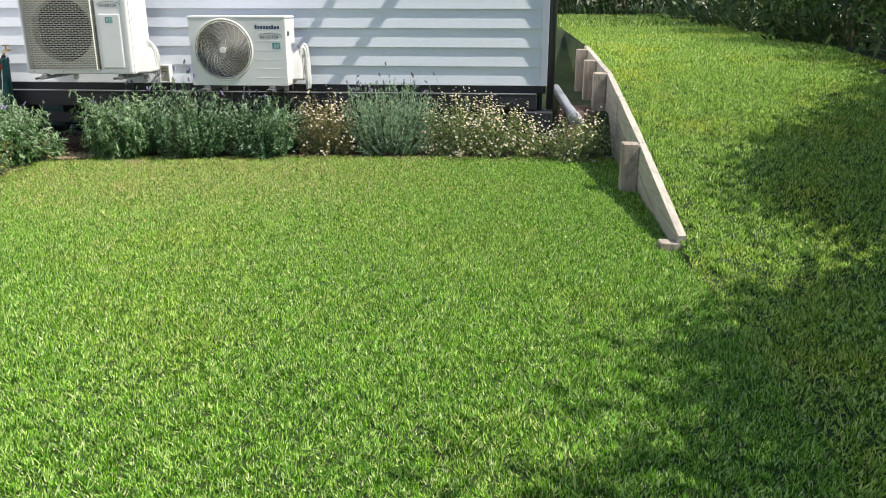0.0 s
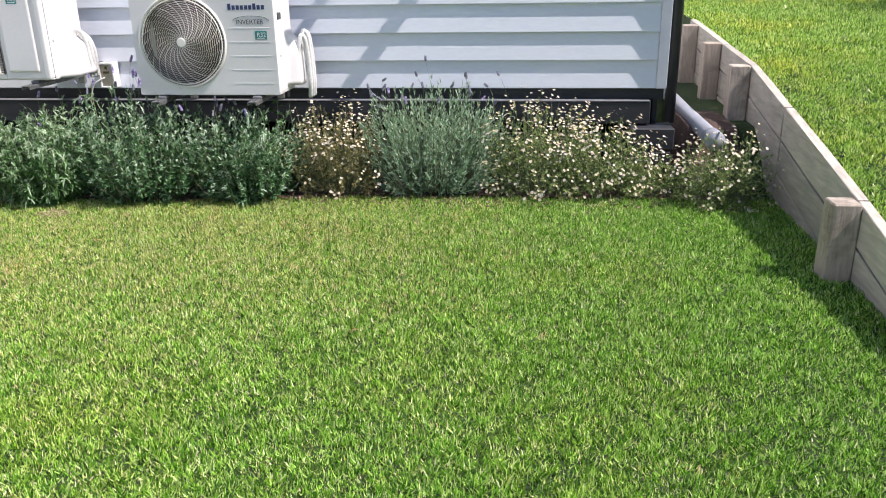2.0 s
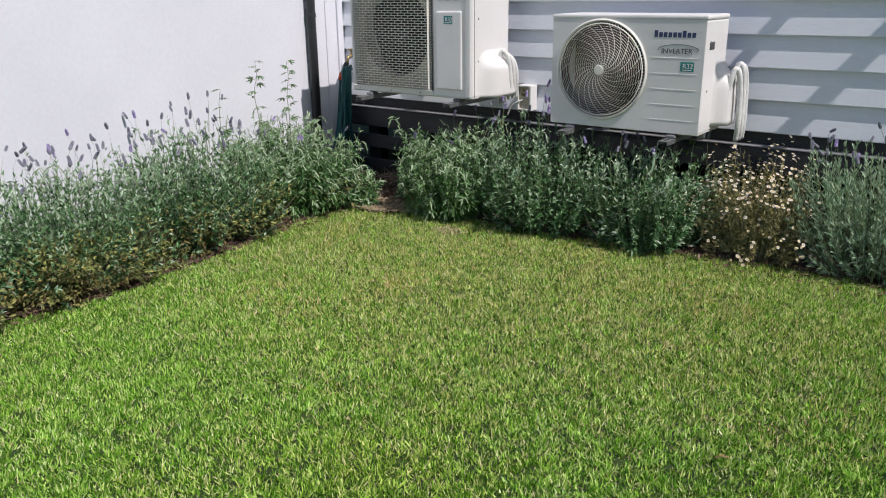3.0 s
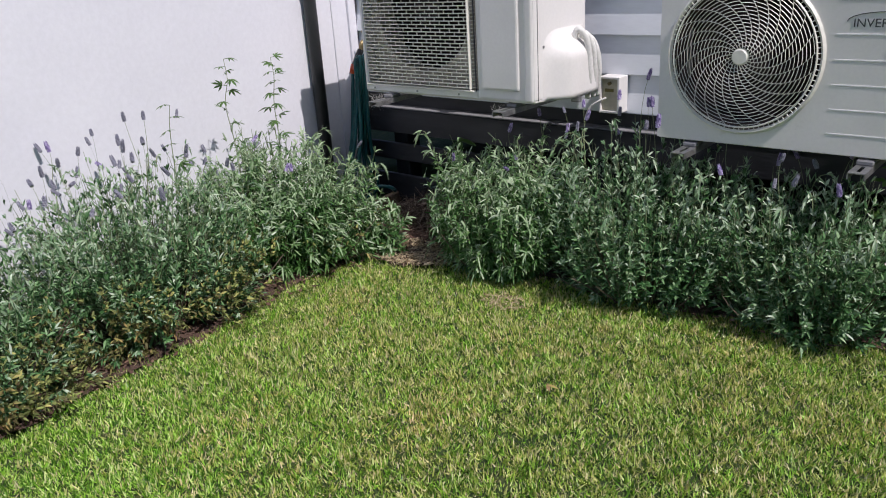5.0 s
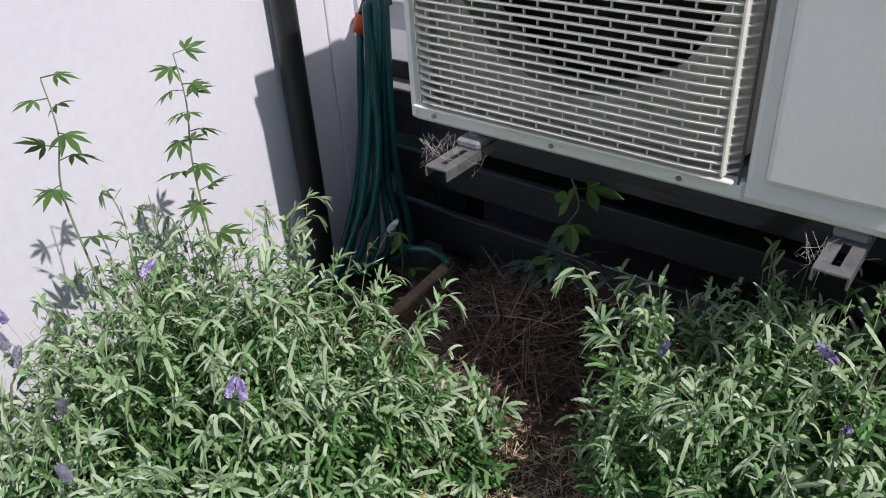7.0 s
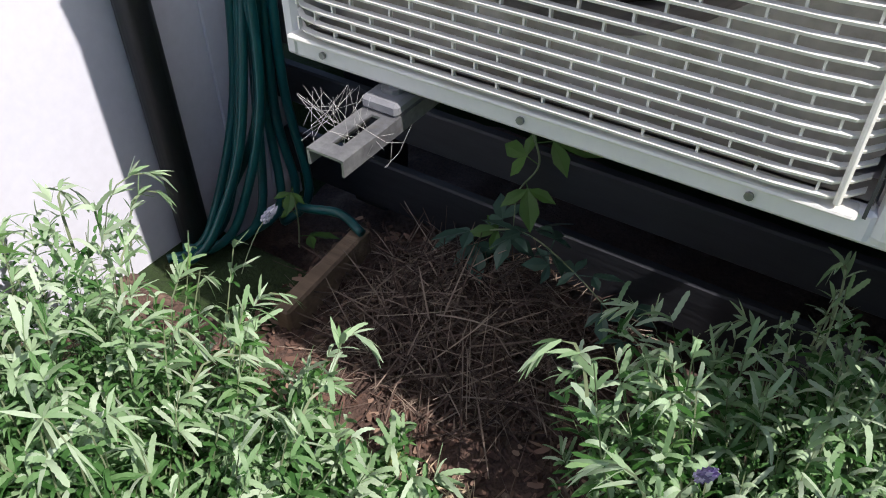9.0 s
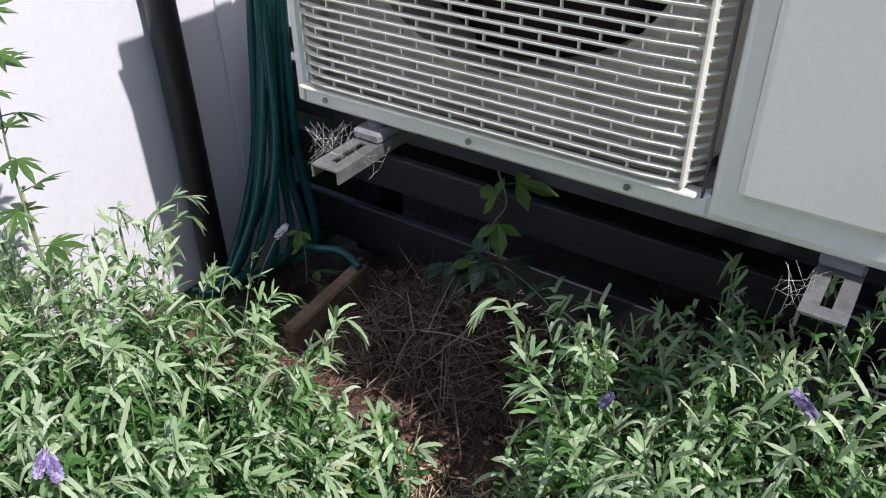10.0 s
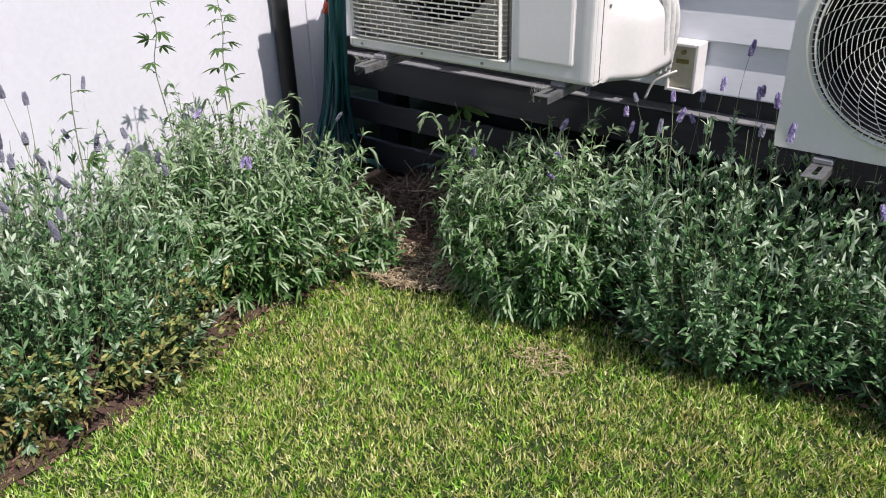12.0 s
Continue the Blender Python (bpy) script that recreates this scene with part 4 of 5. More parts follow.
# ---- tap and hose ----
def tap_and_hose():
    tap = thing("garden_tap", (-4.255, Y_HOUSE - 0.002, 0.86), "dull brass garden tap on the weatherboards", "tap")
    part("spout", rod(bmesh.new(), arc([(0, 0, 0), (0, -0.05, 0), (0, -0.085, -0.01), (0, -0.095, -0.05)], 5), 0.011, 10), M["brass"], tap, smooth=True)
    part("stem", rod(bmesh.new(), [(0, -0.05, 0.0), (0, -0.05, 0.04)], 0.007, 8), M["brass"], tap)
    part("handle", rod(bmesh.new(), [(-0.03, -0.05, 0.042), (0.03, -0.05, 0.042)], 0.006, 8), M["brass"], tap)
    hx, hy = -4.262, 6.53
    hose = thing("garden_hose", (hx, hy, 0.0), "dark green garden hose hanging in loose coils from a tap", "hose")
    part("connector", rod(bmesh.new(), [(0.007, 0.033, 0.82), (0.0, 0.02, 0.79), (-0.012, 0.0, 0.745)], [0.016, 0.019, 0.017], 12), M["black"], hose, "black hose connector", smooth=True)
    part("connector_collar", rod(bmesh.new(), [(-0.012, 0.0, 0.748), (-0.02, -0.012, 0.706)], [0.021, 0.019], 12), M["orange"], hose, "orange connector collar", smooth=True)
    strands = [(-0.02, -0.012, 0.71, -0.03, -0.17, -0.01), (0.01, 0.0, 0.79, -0.02, -0.14, 0.0), (0.0, 0.02, 0.80, 0.0, -0.19, 0.0), (0.02, -0.01, 0.78, 0.02, -0.15, 0.01), (0.03, 0.0, 0.79, 0.035, -0.10, 0.0), (0.035, 0.02, 0.79, 0.055, -0.02, 0.02), (0.04, 0.03, 0.80, 0.075, 0.0, 0.0), (0.02, -0.02, 0.78, -0.045, -0.12, -0.01), (0.035, 0.0, 0.78, 0.05, -0.06, 0.01)]
    for i, (x, y, z, bx, by, sw) in enumerate(strands):
        mid = (-0.012 + 0.016 * (i % 4) + 0.45 * bx, 0.45 * by + 0.012 * math.cos(i * 1.7), 0.36 + 0.03 * math.sin(i * 2.3))
        pts = [(x - 0.004, y + 0.012, z - 0.03), (x, y, z), (x + 0.004, y - 0.012, z - 0.06), mid, (bx, by, 0.14), (max(bx - 0.03 - sw, -0.095), by - 0.05, 0.075), (max(bx - 0.06 - sw, -0.095), by - 0.10 + 0.012 * i, 0.07)]
        part("hose_run", rod(bmesh.new(), arc(pts, 6), 0.0095, 8), M["hose"], hose, smooth=True)
    part("hose_run", rod(bmesh.new(), arc([(0.05, -0.02, 0.12), (0.11, -0.06, 0.145), (0.19, -0.04, 0.15), (0.26, -0.06, 0.145)], 6), 0.0095, 8), M["hose"], hose, smooth=True)


tap_and_hose()


def loose_timber():
    ob = tagged(part("timber_offcut", one_box(-0.018, 0.018, -0.13, 0.13, -0.045, 0.04, bevel=0.005), M["stake"]), "brown rough-sawn timber offcut set on edge in the soil", "timber")
    ob.matrix_world = pose(-4.02, 6.375, 0.085, 3, 0, 2)
    ob = tagged(part("wooden_peg", one_box(-0.06, 0.06, -0.013, 0.013, -0.012, 0.012, bevel=0.003), M["stake"]), "pale timber peg lying on the bare soil", "timber")
    ob.matrix_world = pose(-3.755, 6.105, 0.085, 0, 8, -4)


loose_timber()


# ---- plants ----
TOOTHED = (0.55, 0.98, 0.76, 1.0, 0.76, 0.9, 0.1)
FINE_TOOTH = (0.55, 0.92, 0.74, 1.0, 0.78, 1.0, 0.78, 0.98, 0.72, 0.8, 0.12)
PLAIN = (0.4, 1.0, 0.85, 0.12)


def stems_of(n, at, rx, ry, h, upright=0.7, inner=0.25, square=3.2, under=1.0, fall=0.26):
    """Curved stems from a root to an uneven, rather boxy mound: root, tip and bend point of each."""
    a = rng.uniform(0, 2 * math.pi, n)
    lump = 1 + 0.07 * np.sin(a * 3 + rx * 17) + 0.05 * np.sin(a * 7 + ry * 23)
    lump *= (np.abs(np.cos(a)) ** square + np.abs(np.sin(a)) ** square) ** (-1 / square)
    flank = rng.uniform(0, 1, n) < 0.52
    deep = np.where(rng.uniform(0, 1, n) < inner, rng.uniform(0.55, 0.95, n), rng.uniform(0.88, 1.12, n))
    out = np.where(flank, rng.uniform(0.84, 1.06, n), np.sqrt(rng.uniform(0, 1, n)) * 0.92)
    rad = out * lump * deep
    top = np.where(flank, h * rng.uniform(0.06, 0.84, n), h * (1 - fall * np.clip(out, 0, 1) ** 2.5) * deep * rng.uniform(0.82, 1.16, n))
    top = np.maximum(top, 0.03)
    # the mound draws in towards its foot
    rad = rad * (under + (1 - under) * np.clip(top / (0.45 * h), 0, 1) ** 0.7)
    tip = np.stack([at[0] + rx * rad * np.cos(a), at[1] + ry * rad * np.sin(a), at[2] + top], 1)
    root = np.stack([at[0] + rx * 0.5 * rad * np.cos(a), at[1] + ry * 0.5 * rad * np.sin(a), np.full(n, at[2])], 1)
    knee = root * (1 - upright) + tip * upright + rng.normal(0, 0.018, tip.shape)
    knee[:, 2] = root[:, 2] + (tip[:, 2] - root[:, 2]) * rng.uniform(0.35, 0.6, n)
    return root, knee, tip


def along(root, knee, tip, t):
    t = t[..., None]
    p = root[:, None] * (1 - t) ** 2 + 2 * knee[:, None] * t * (1 - t) + tip[:, None] * t ** 2
    d = 2 * (knee - root)[:, None] * (1 - t) + 2 * (tip - knee)[:, None] * t
    return p, unit(d)


def stalks(root, knee, tip, width, rows=5):
    """Thin crossed strips for stems."""
    n = len(root)
    t = np.broadcast_to(np.linspace(0, 1, rows), (n, rows))
    p, d = along(root, knee, tip, t)
    out = []
    for k in range(1):
        side = unit(np.cross(d, unit(rng.normal(size=(n, 1, 3))))) * (width * np.linspace(1.0, 0.5, rows))[None, :, None] / 2
        v = np.stack([p - side, p + side], 2)
        idx = np.arange(n * rows * 2).reshape(n, rows, 2)
        f = np.stack([idx[:, :-1, 0], idx[:, :-1, 1], idx[:, 1:, 1], idx[:, 1:, 0]], -1)
        out.append((v.reshape(-1, 3), f.reshape(-1, 4)))
    return joined(out)


def leaves_on(root, knee, tip, count, t0, size, width, shape, droop=0.25, fold=0.0, open_angle=0.9, t1=1.0):
    n = len(root)
    # four leaves to a node, bare stem between the nodes
    nodes = max(1, round(count / 4))
    step = (np.arange(nodes)[None] + rng.uniform(0.1, 0.9, (n, nodes))) / nodes
    step = np.repeat(step, 4, axis=1)[:, :count] + rng.normal(0, 0.012, (n, min(count, nodes * 4)))
    t = np.clip(t0 + (t1 - t0) * step, 0, 1)
    p, d = along(root, knee, tip, t)
    p, d, tt = p.reshape(-1, 3), d.reshape(-1, 3), t.reshape(-1)
    around = unit(np.cross(d, unit(rng.normal(size=d.shape))))
    spread = open_angle * rng.uniform(0.6, 1.25, len(p)) * (1.15 - 0.75 * tt ** 3)
    way = unit(d * np.cos(spread)[:, None] + around * np.sin(spread)[:, None])
    face = unit(d + 0.35 * rng.normal(size=d.shape))
    m = len(p)
    return ribbons(p, way, face, size * rng.uniform(0.65, 1.25, m) * (1.05 - 0.25 * tt), width * rng.uniform(0.8, 1.2, m), shape, sag=droop * rng.uniform(0, 1.6, m), fold=fold)


def floret_mesh():
    bm = bmesh.new()
    for ring in range(6):
        z, r = 0.006 * ring, 0.0062 * (1.0 - 0.09 * abs(ring - 2))
        for k in range(5):
            a = 2 * math.pi * (k + 0.5 * (ring % 2)) / 5
            m = Matrix.Translation((r * math.cos(a), r * math.sin(a), z)) @ Matrix.Diagonal((0.0042, 0.0042, 0.0056, 1))
            bmesh.ops.create_cone(bm, segments=4, radius1=1.0, radius2=0.15, depth=2.0, matrix=m, cap_ends=True)
    me = bpy.data.meshes.new("flower_spike")
    bm.to_mesh(me)
    bm.free()
    return me


SPIKE = {"purple": floret_mesh(), "faded": floret_mesh()}
for key in SPIKE:
    SPIKE[key].materials.append(M[key])


def spikes(parent, roots, n_stem, height, purple_share, pick):
    """Flower stalks rising from tips, each with a spike; tips are given relative to the parent."""
    idx = pick(n_stem)
    base = roots[idx]
    tip = base + np.stack([rng.normal(0, 0.03, n_stem), rng.normal(0, 0.03, n_stem), height * rng.uniform(0.55, 1.2, n_stem)], 1)
    knee = (base + tip) / 2 + rng.normal(0, 0.012, base.shape)
    for k in range(n_stem):
        v, f = stalks(base[k : k + 1] - np.array((0, 0, 0.06)), knee[k : k + 1], tip[k : k + 1], 0.0024)
        stalk = link("flower_stalk", quads("flower_stalk", v, f), M["stem"], parent)
        key = "purple" if rng.uniform() < purple_share else "faded"
        o = new("flower_spike", SPIKE[key])
        o.parent = stalk
        s = rng.uniform(0.65, 0.95)
        o.matrix_local = Matrix.Translation(tip[k]) @ Vector(tip[k] - knee[k]).to_track_quat("Z", "Y").to_matrix().to_4x4() @ Matrix.Diagonal((s, s, s * rng.uniform(0.85, 1.3), 1))


def lavender(at, rx, ry, h, stems, leaf_count, leaf, width, label, broad=False, flowers=6, purple=0.6, upright=0.7, dry=0.0, droop=0.3, stalk_h=0.13, open_angle=0.9, silver=False, square=3.2, under=0.93, nod=0, fall=0.26):
    z = float(ground_z(at[0], at[1]))
    ob = thing("lavender_bush", (at[0], at[1], z), label, "lavender", "lavender bushes")
    root, knee, tip = stems_of(stems, (0, 0, 0), rx, ry, h, upright, square=square, under=under, fall=fall)
    shape, fold = (TOOTHED, 0.0) if broad else (PLAIN, 0.0)
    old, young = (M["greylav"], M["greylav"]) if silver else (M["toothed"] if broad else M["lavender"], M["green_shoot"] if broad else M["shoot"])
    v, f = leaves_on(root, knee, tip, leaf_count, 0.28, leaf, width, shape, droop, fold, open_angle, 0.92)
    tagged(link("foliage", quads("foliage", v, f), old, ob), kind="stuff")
    # young leaves whorled round the shoot tips, paler by growth and as if sunlit
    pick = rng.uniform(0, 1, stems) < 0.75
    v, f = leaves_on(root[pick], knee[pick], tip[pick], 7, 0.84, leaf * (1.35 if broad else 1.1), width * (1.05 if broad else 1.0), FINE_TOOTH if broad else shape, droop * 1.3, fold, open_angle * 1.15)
    tagged(link("young_foliage", quads("young_leaves", v, f), young, ob, "silvery young shoot tips, pale as if sunlit"), kind="stuff")
    v, f = stalks(root, knee, tip, 0.0032)
    tagged(link("stem_mass", quads("stems", v, f), M["stem"], ob), kind="stuff")
    if nod:
        # longer shoots that arch over and hang their pale tufts
        high = np.argsort(-tip[:, 2])[: stems // 2]
        pick = rng.choice(high, nod, replace=False)
        away = unit(tip[pick] * (1, 1, 0) + rng.normal(0, 0.12, (nod, 3)) * (1, 1, 0))
        reach = rng.uniform(0.03, 0.07, (nod, 1))
        r0 = tip[pick] - (0, 0, 0.05)
        k0 = tip[pick] + away * reach * 0.35 + np.stack([np.zeros(nod), np.zeros(nod), rng.uniform(0.03, 0.075, nod)], 1)
        t0 = tip[pick] + away * reach * 1.2 + np.stack([np.zeros(nod), np.zeros(nod), rng.uniform(-0.02, 0.015, nod)], 1)
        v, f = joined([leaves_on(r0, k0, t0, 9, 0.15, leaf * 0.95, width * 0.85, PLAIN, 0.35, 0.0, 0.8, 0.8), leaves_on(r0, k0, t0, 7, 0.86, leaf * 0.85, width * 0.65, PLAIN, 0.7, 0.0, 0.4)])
        tagged(link("nodding_foliage", quads("nodding_leaves", v, f), young, ob, "nodding shoot tips, pale as if sunlit"), kind="stuff")
        v, f = stalks(r0, k0, t0, 0.0042)
        tagged(link("nodding_stem_mass", quads("nodding_stems", v, f), M["stem"], ob), kind="stuff")
    low = rng.integers(0, stems, stems // 4)
    v, f = stalks(root[low], knee[low] * (1, 1, 0.6), tip[low] * (1, 1, 0.55), 0.006)
    tagged(link("woody_base", quads("woody_stems", v, f), M["woody"], ob, "brown woody lower stems"), kind="stuff")
    if dry:
        face = np.nonzero((tip[:, 0] > 0.45 * rx) & (tip[:, 2] < 0.72 * h))[0]
        pick = rng.choice(face, int(stems * dry))
        shift = np.stack([rng.uniform(0.01, 0.06, len(pick)), rng.normal(0, 0.03, len(pick)), np.zeros(len(pick))], 1)
        sq = np.array((1.0, 1.0, 0.92))
        v, f = leaves_on(root[pick] * sq + shift, knee[pick] * sq + shift, tip[pick] * sq + shift, 9, 0.4, leaf * 0.75, width, PLAIN, 0.3, 0.0)
        tagged(link("dead_foliage", quads("dead_leaves", v, f), M["yellowing"], ob, "brown and yellow dead lower leaves"), kind="stuff")
    if flowers:
        high = np.argsort(-tip[:, 2])[: max(stems // 3, flowers)]
        spikes(ob, tip, flowers, stalk_h, purple, lambda k: rng.choice(high, k, replace=False))
    return ob


GREY_GREEN = "grey-green lavender bush with narrow felted leaves"
lavender((-3.95, 5.72), 0.38, 0.38, 0.47, 640, 24, 0.040, 0.0068, GREY_GREEN + " in the corner bed", True, 5, 0.9, dry=0.05, droop=0.6, stalk_h=0.06, open_angle=1.25, square=2.3, under=0.9, nod=60)
lavender((-3.71, 6.00), 0.20, 0.13, 0.20, 80, 18, 0.044, 0.008, "low grey-green lavender shoots spilling onto bare soil", True, 0, 0.0, droop=0.4, open_angle=1.15, square=2.0)
lavender((-3.97, 5.04), 0.39, 0.42, 0.53, 620, 24, 0.034, 0.0072, GREY_GREEN + " against the white wall", False, 42, 0.25, dry=0.5, stalk_h=0.11, droop=0.3, nod=45)
lavender((-3.97, 4.30), 0.39, 0.45, 0.49, 580, 24, 0.034, 0.0072, GREY_GREEN + " with dry lower leaves", False, 42, 0.2, dry=1.3, stalk_h=0.12, droop=0.3, nod=30)
lavender((-3.97, 3.52), 0.39, 0.45, 0.44, 480, 20, 0.040, 0.0074, GREY_GREEN + " with dry lower leaves", False, 20, 0.2, dry=1.4, stalk_h=0.12)
lavender((-3.97, 2.75), 0.39, 0.45, 0.41, 280, 17, 0.046, 0.009, GREY_GREEN + " with dry lower leaves", False, 6, 0.3, dry=0.4)
lavender((-3.09, 6.155), 0.30, 0.265, 0.435, 500, 24, 0.040, 0.0068, GREY_GREEN + " spilling towards the lawn", True, 5, 1.0, droop=0.6, stalk_h=0.06, open_angle=1.2, square=3.0, under=0.6, nod=26, fall=0.08)
lavender((-2.53, 6.22), 0.37, 0.29, 0.50, 580, 24, 0.034, 0.0074, GREY_GREEN + " under the outdoor units", False, 19, 0.6, stalk_h=0.16, droop=0.3, under=0.65, nod=40)
lavender((-1.98, 6.27), 0.35, 0.28, 0.45, 520, 24, 0.034, 0.0072, GREY_GREEN + " below the round fan guard", False, 12, 0.45, stalk_h=0.13, droop=0.3, under=0.72, nod=20)
lavender((-0.92, 6.41), 0.39, 0.25, 0.53, 640, 20, 0.036, 0.0052, "upright silvery lavender mound with flower spikes", False, 26, 0.15, upright=0.6, droop=0.12, stalk_h=0.09, open_angle=0.75, silver=True, under=0.7)


def daisies(at, rx, ry, h, stems, blooms, leaf_material, label):
    z = float(ground_z(at[0], at[1]))
    ob = thing("daisy_clump", (at[0], at[1], z), label, "daisy", "daisy clumps")
    root, knee, tip = stems_of(stems, (0, 0, 0), rx, ry, h, 0.4)
    v, f = leaves_on(root, knee, tip, 12, 0.35, 0.026, 0.006, PLAIN, 0.2, 0.0)
    tagged(link("foliage", quads("foliage", v, f), leaf_material, ob), kind="stuff")
    v, f = stalks(root, knee, tip, 0.0022)
    tagged(link("stem_mass", quads("stems", v, f), M["stem"], ob), kind="stuff")
    pick = rng.integers(0, stems, blooms)
    c = tip[pick] + unit(tip[pick] * (1, 1, 0.6)) * rng.uniform(0.0, 0.05, (blooms, 1)) + rng.normal(0, 0.012, (blooms, 3))
    c[:, 2] = np.maximum(c[:, 2], 0.04)
    axis = unit(unit(tip[pick]) + np.array((0.25, -0.35, 0.6)) + 0.35 * rng.normal(size=(blooms, 3)))
    r = rng.uniform(0.0055, 0.0088, blooms)
    petals = []
    u = unit(np.cross(axis, rng.normal(size=axis.shape)))
    w = np.cross(axis, u)
    for k in range(9):
        a = 2 * math.pi * k / 9
        d = unit(u * math.cos(a) + w * math.sin(a) + axis * 0.12)
        petals.append(ribbons(c, d, axis, r, 0.0046, (0.5, 1.0, 0.7)))
    # the island of one bloom: all petals start in one common centre strip
    tagged(link("petal_mass", quads("petals", *joined(petals)), M["petal"], ob, "white petals"), kind="stuff")
    v, f = ribbons(c - u * 0.0035 + axis * 0.0012, u, axis, 0.007, 0.007, (0.7, 1.0, 0.7))
    tagged(link("flower_centre_mass", quads("flower_centres", v, f), M["yolk"], ob, "yellow centres"), kind="stuff")
    return ob


daisies((-1.46, 6.38), 0.25, 0.25, 0.43, 640, 560, M["browndaisy"], "straw-brown daisy clump with small white flowers")
daisies((-0.34, 6.42), 0.31, 0.26, 0.45, 520, 680, M["daisy"], "white-flowered daisy clump below the weatherboards")
daisies((0.0, 6.43), 0.29, 0.25, 0.37, 460, 580, M["daisy"], "white-flowered daisy clump below the weatherboards")
daisies((0.32, 6.40), 0.24, 0.20, 0.20, 260, 200, M["daisy"], "low white-flowered daisy clump at the house corner")
daisies((0.62, 6.24), 0.22, 0.23, 0.33, 330, 280, M["daisy"], "white-flowered daisy clump against the retaining wall")


def lobed_leaf(bm, at, way, up, size, lobes):
    """A leaf of pointed lobes spreading from one stalk."""
    way, up = Vector(way).normalized(), Vector(up)
    up = (up - way * up.dot(way)).normalized()
    side = way.cross(up)
    spread = 1.15 if lobes == 3 else 1.35
    for k in range(lobes):
        a = spread * (k / (lobes - 1) * 2 - 1)
        d = (way * math.cos(a) + side * math.sin(a)).normalized()
        n = d.cross(up).normalized()
        ln = size * (1 - 0.28 * abs(a) / spread)
        wd = ln * (0.24 if lobes == 3 else 0.13)
        pts = [Vector(at) + d * ln * t + n * wd * q - up * (ln * 0.35 * t * t) for t, q in ((0, 0), (0.3, 0.8), (0.6, 1), (1, 0), (0.6, -1), (0.3, -0.8))]
        mid = [Vector(at) + d * ln * t - up * (ln * 0.35 * t * t + wd * 0.25) for t in (0.3, 0.6)]
        v = [bm.verts.new(p) for p in pts]
        m = [bm.verts.new(p) for p in mid]
        for q in ((v[0], v[1], m[0]), (v[1], v[2], m[1], m[0]), (v[2], v[3], m[1]), (v[3], v[4], m[1]), (v[4], v[5], m[0], m[1]), (v[5], v[0], m[0])):
            bm.faces.new(q)


def climber(name, pts, count, size, lobes, material, label, start=0.2, group="climbing shoots"):
    base = Vector(pts[0])
    ob = thing(name, base, label, "vine", group)
    run = arc([Vector(p) - base for p in pts], 8)
    part("stem", rod(bmesh.new(), run, [0.0024 - 0.0014 * k / len(run) for k in range(len(run))], 5), M["stem"], ob)
    for k in range(count):
        t = start + (1 - start) * k / max(count - 1, 1)
        p = run[min(int(t * (len(run) - 1)), len(run) - 1)]
        a = k * 2.4 + 0.5
        d = Vector((math.cos(a), math.sin(a), 0.15))
        bm = bmesh.new()
        rod(bm, [p, p + d * size * 0.35], 0.0011, 4)
        lobed_leaf(bm, p + d * size * 0.35, d + Vector((0, 0, float(rng.uniform(-0.5, 0.35)))), (0.2 * math.cos(a) + 0.5 * float(rng.normal()), 0.2 * math.sin(a) + 0.5 * float(rng.normal()), 1), size * (1.05 - 0.4 * t) * float(rng.uniform(0.85, 1.15)), lobes)
        part("leaf", bm, material, ob)
    return ob


climber("climbing_shoot", [(-4.03, 5.60, 0.34), (-4.05, 5.61, 0.56), (-4.09, 5.62, 0.72), (-4.08, 5.64, 0.82), (-4.10, 5.65, 0.90)], 9, 0.060, 5, M["vine"], "thin shoot with palmate green leaves rising above the lavender", 0.4)
climber("climbing_shoot", [(-4.02, 5.81, 0.32), (-4.03, 5.82, 0.54), (-4.06, 5.84, 0.69), (-4.05, 5.85, 0.80), (-4.07, 5.86, 0.88)], 17, 0.055, 5, M["vine"], "leafy palmate shoot rising above the lavender", 0.3)
climber("climbing_shoot", [(-3.98, 5.28, 0.40), (-3.99, 5.29, 0.58), (-4.01, 5.31, 0.70), (-4.00, 5.32, 0.78)], 5, 0.060, 5, M["vine"], "short palmate shoot rising above the lavender", 0.3)
climber("trailing_vine", [(-3.70, 6.56, 0.44), (-3.69, 6.58, 0.36), (-3.73, 6.59, 0.28), (-3.74, 6.60, 0.18)], 5, 0.08, 3, M["vine"], "green vine shoot hanging in the shade below the unit", 0.15, "trailing vines")
climber("trailing_vine", [(-3.86, 6.60, 0.06), (-3.80, 6.58, 0.16), (-3.70, 6.56, 0.22), (-3.58, 6.50, 0.24), (-3.42, 6.42, 0.22)], 18, 0.075, 3, M["shade_leaf"], "dark broad-leaved vine trailing over the clippings", 0.1, "trailing vines")
climber("trailing_vine", [(-4.16, 6.45, 0.05), (-4.13, 6.43, 0.14), (-4.12, 6.42, 0.24)], 3, 0.06, 3, M["vine"], "small green vine shoot beside the hose", 0.3, "trailing vines")
climber("trailing_vine", [(-1.83, 6.50, 0.20), (-1.82, 6.46, 0.36), (-1.81, 6.44, 0.50), (-1.80, 6.43, 0.56)], 8, 0.05, 3, M["vine"], "green shoot beside the lavender", 0.3, "trailing vines")


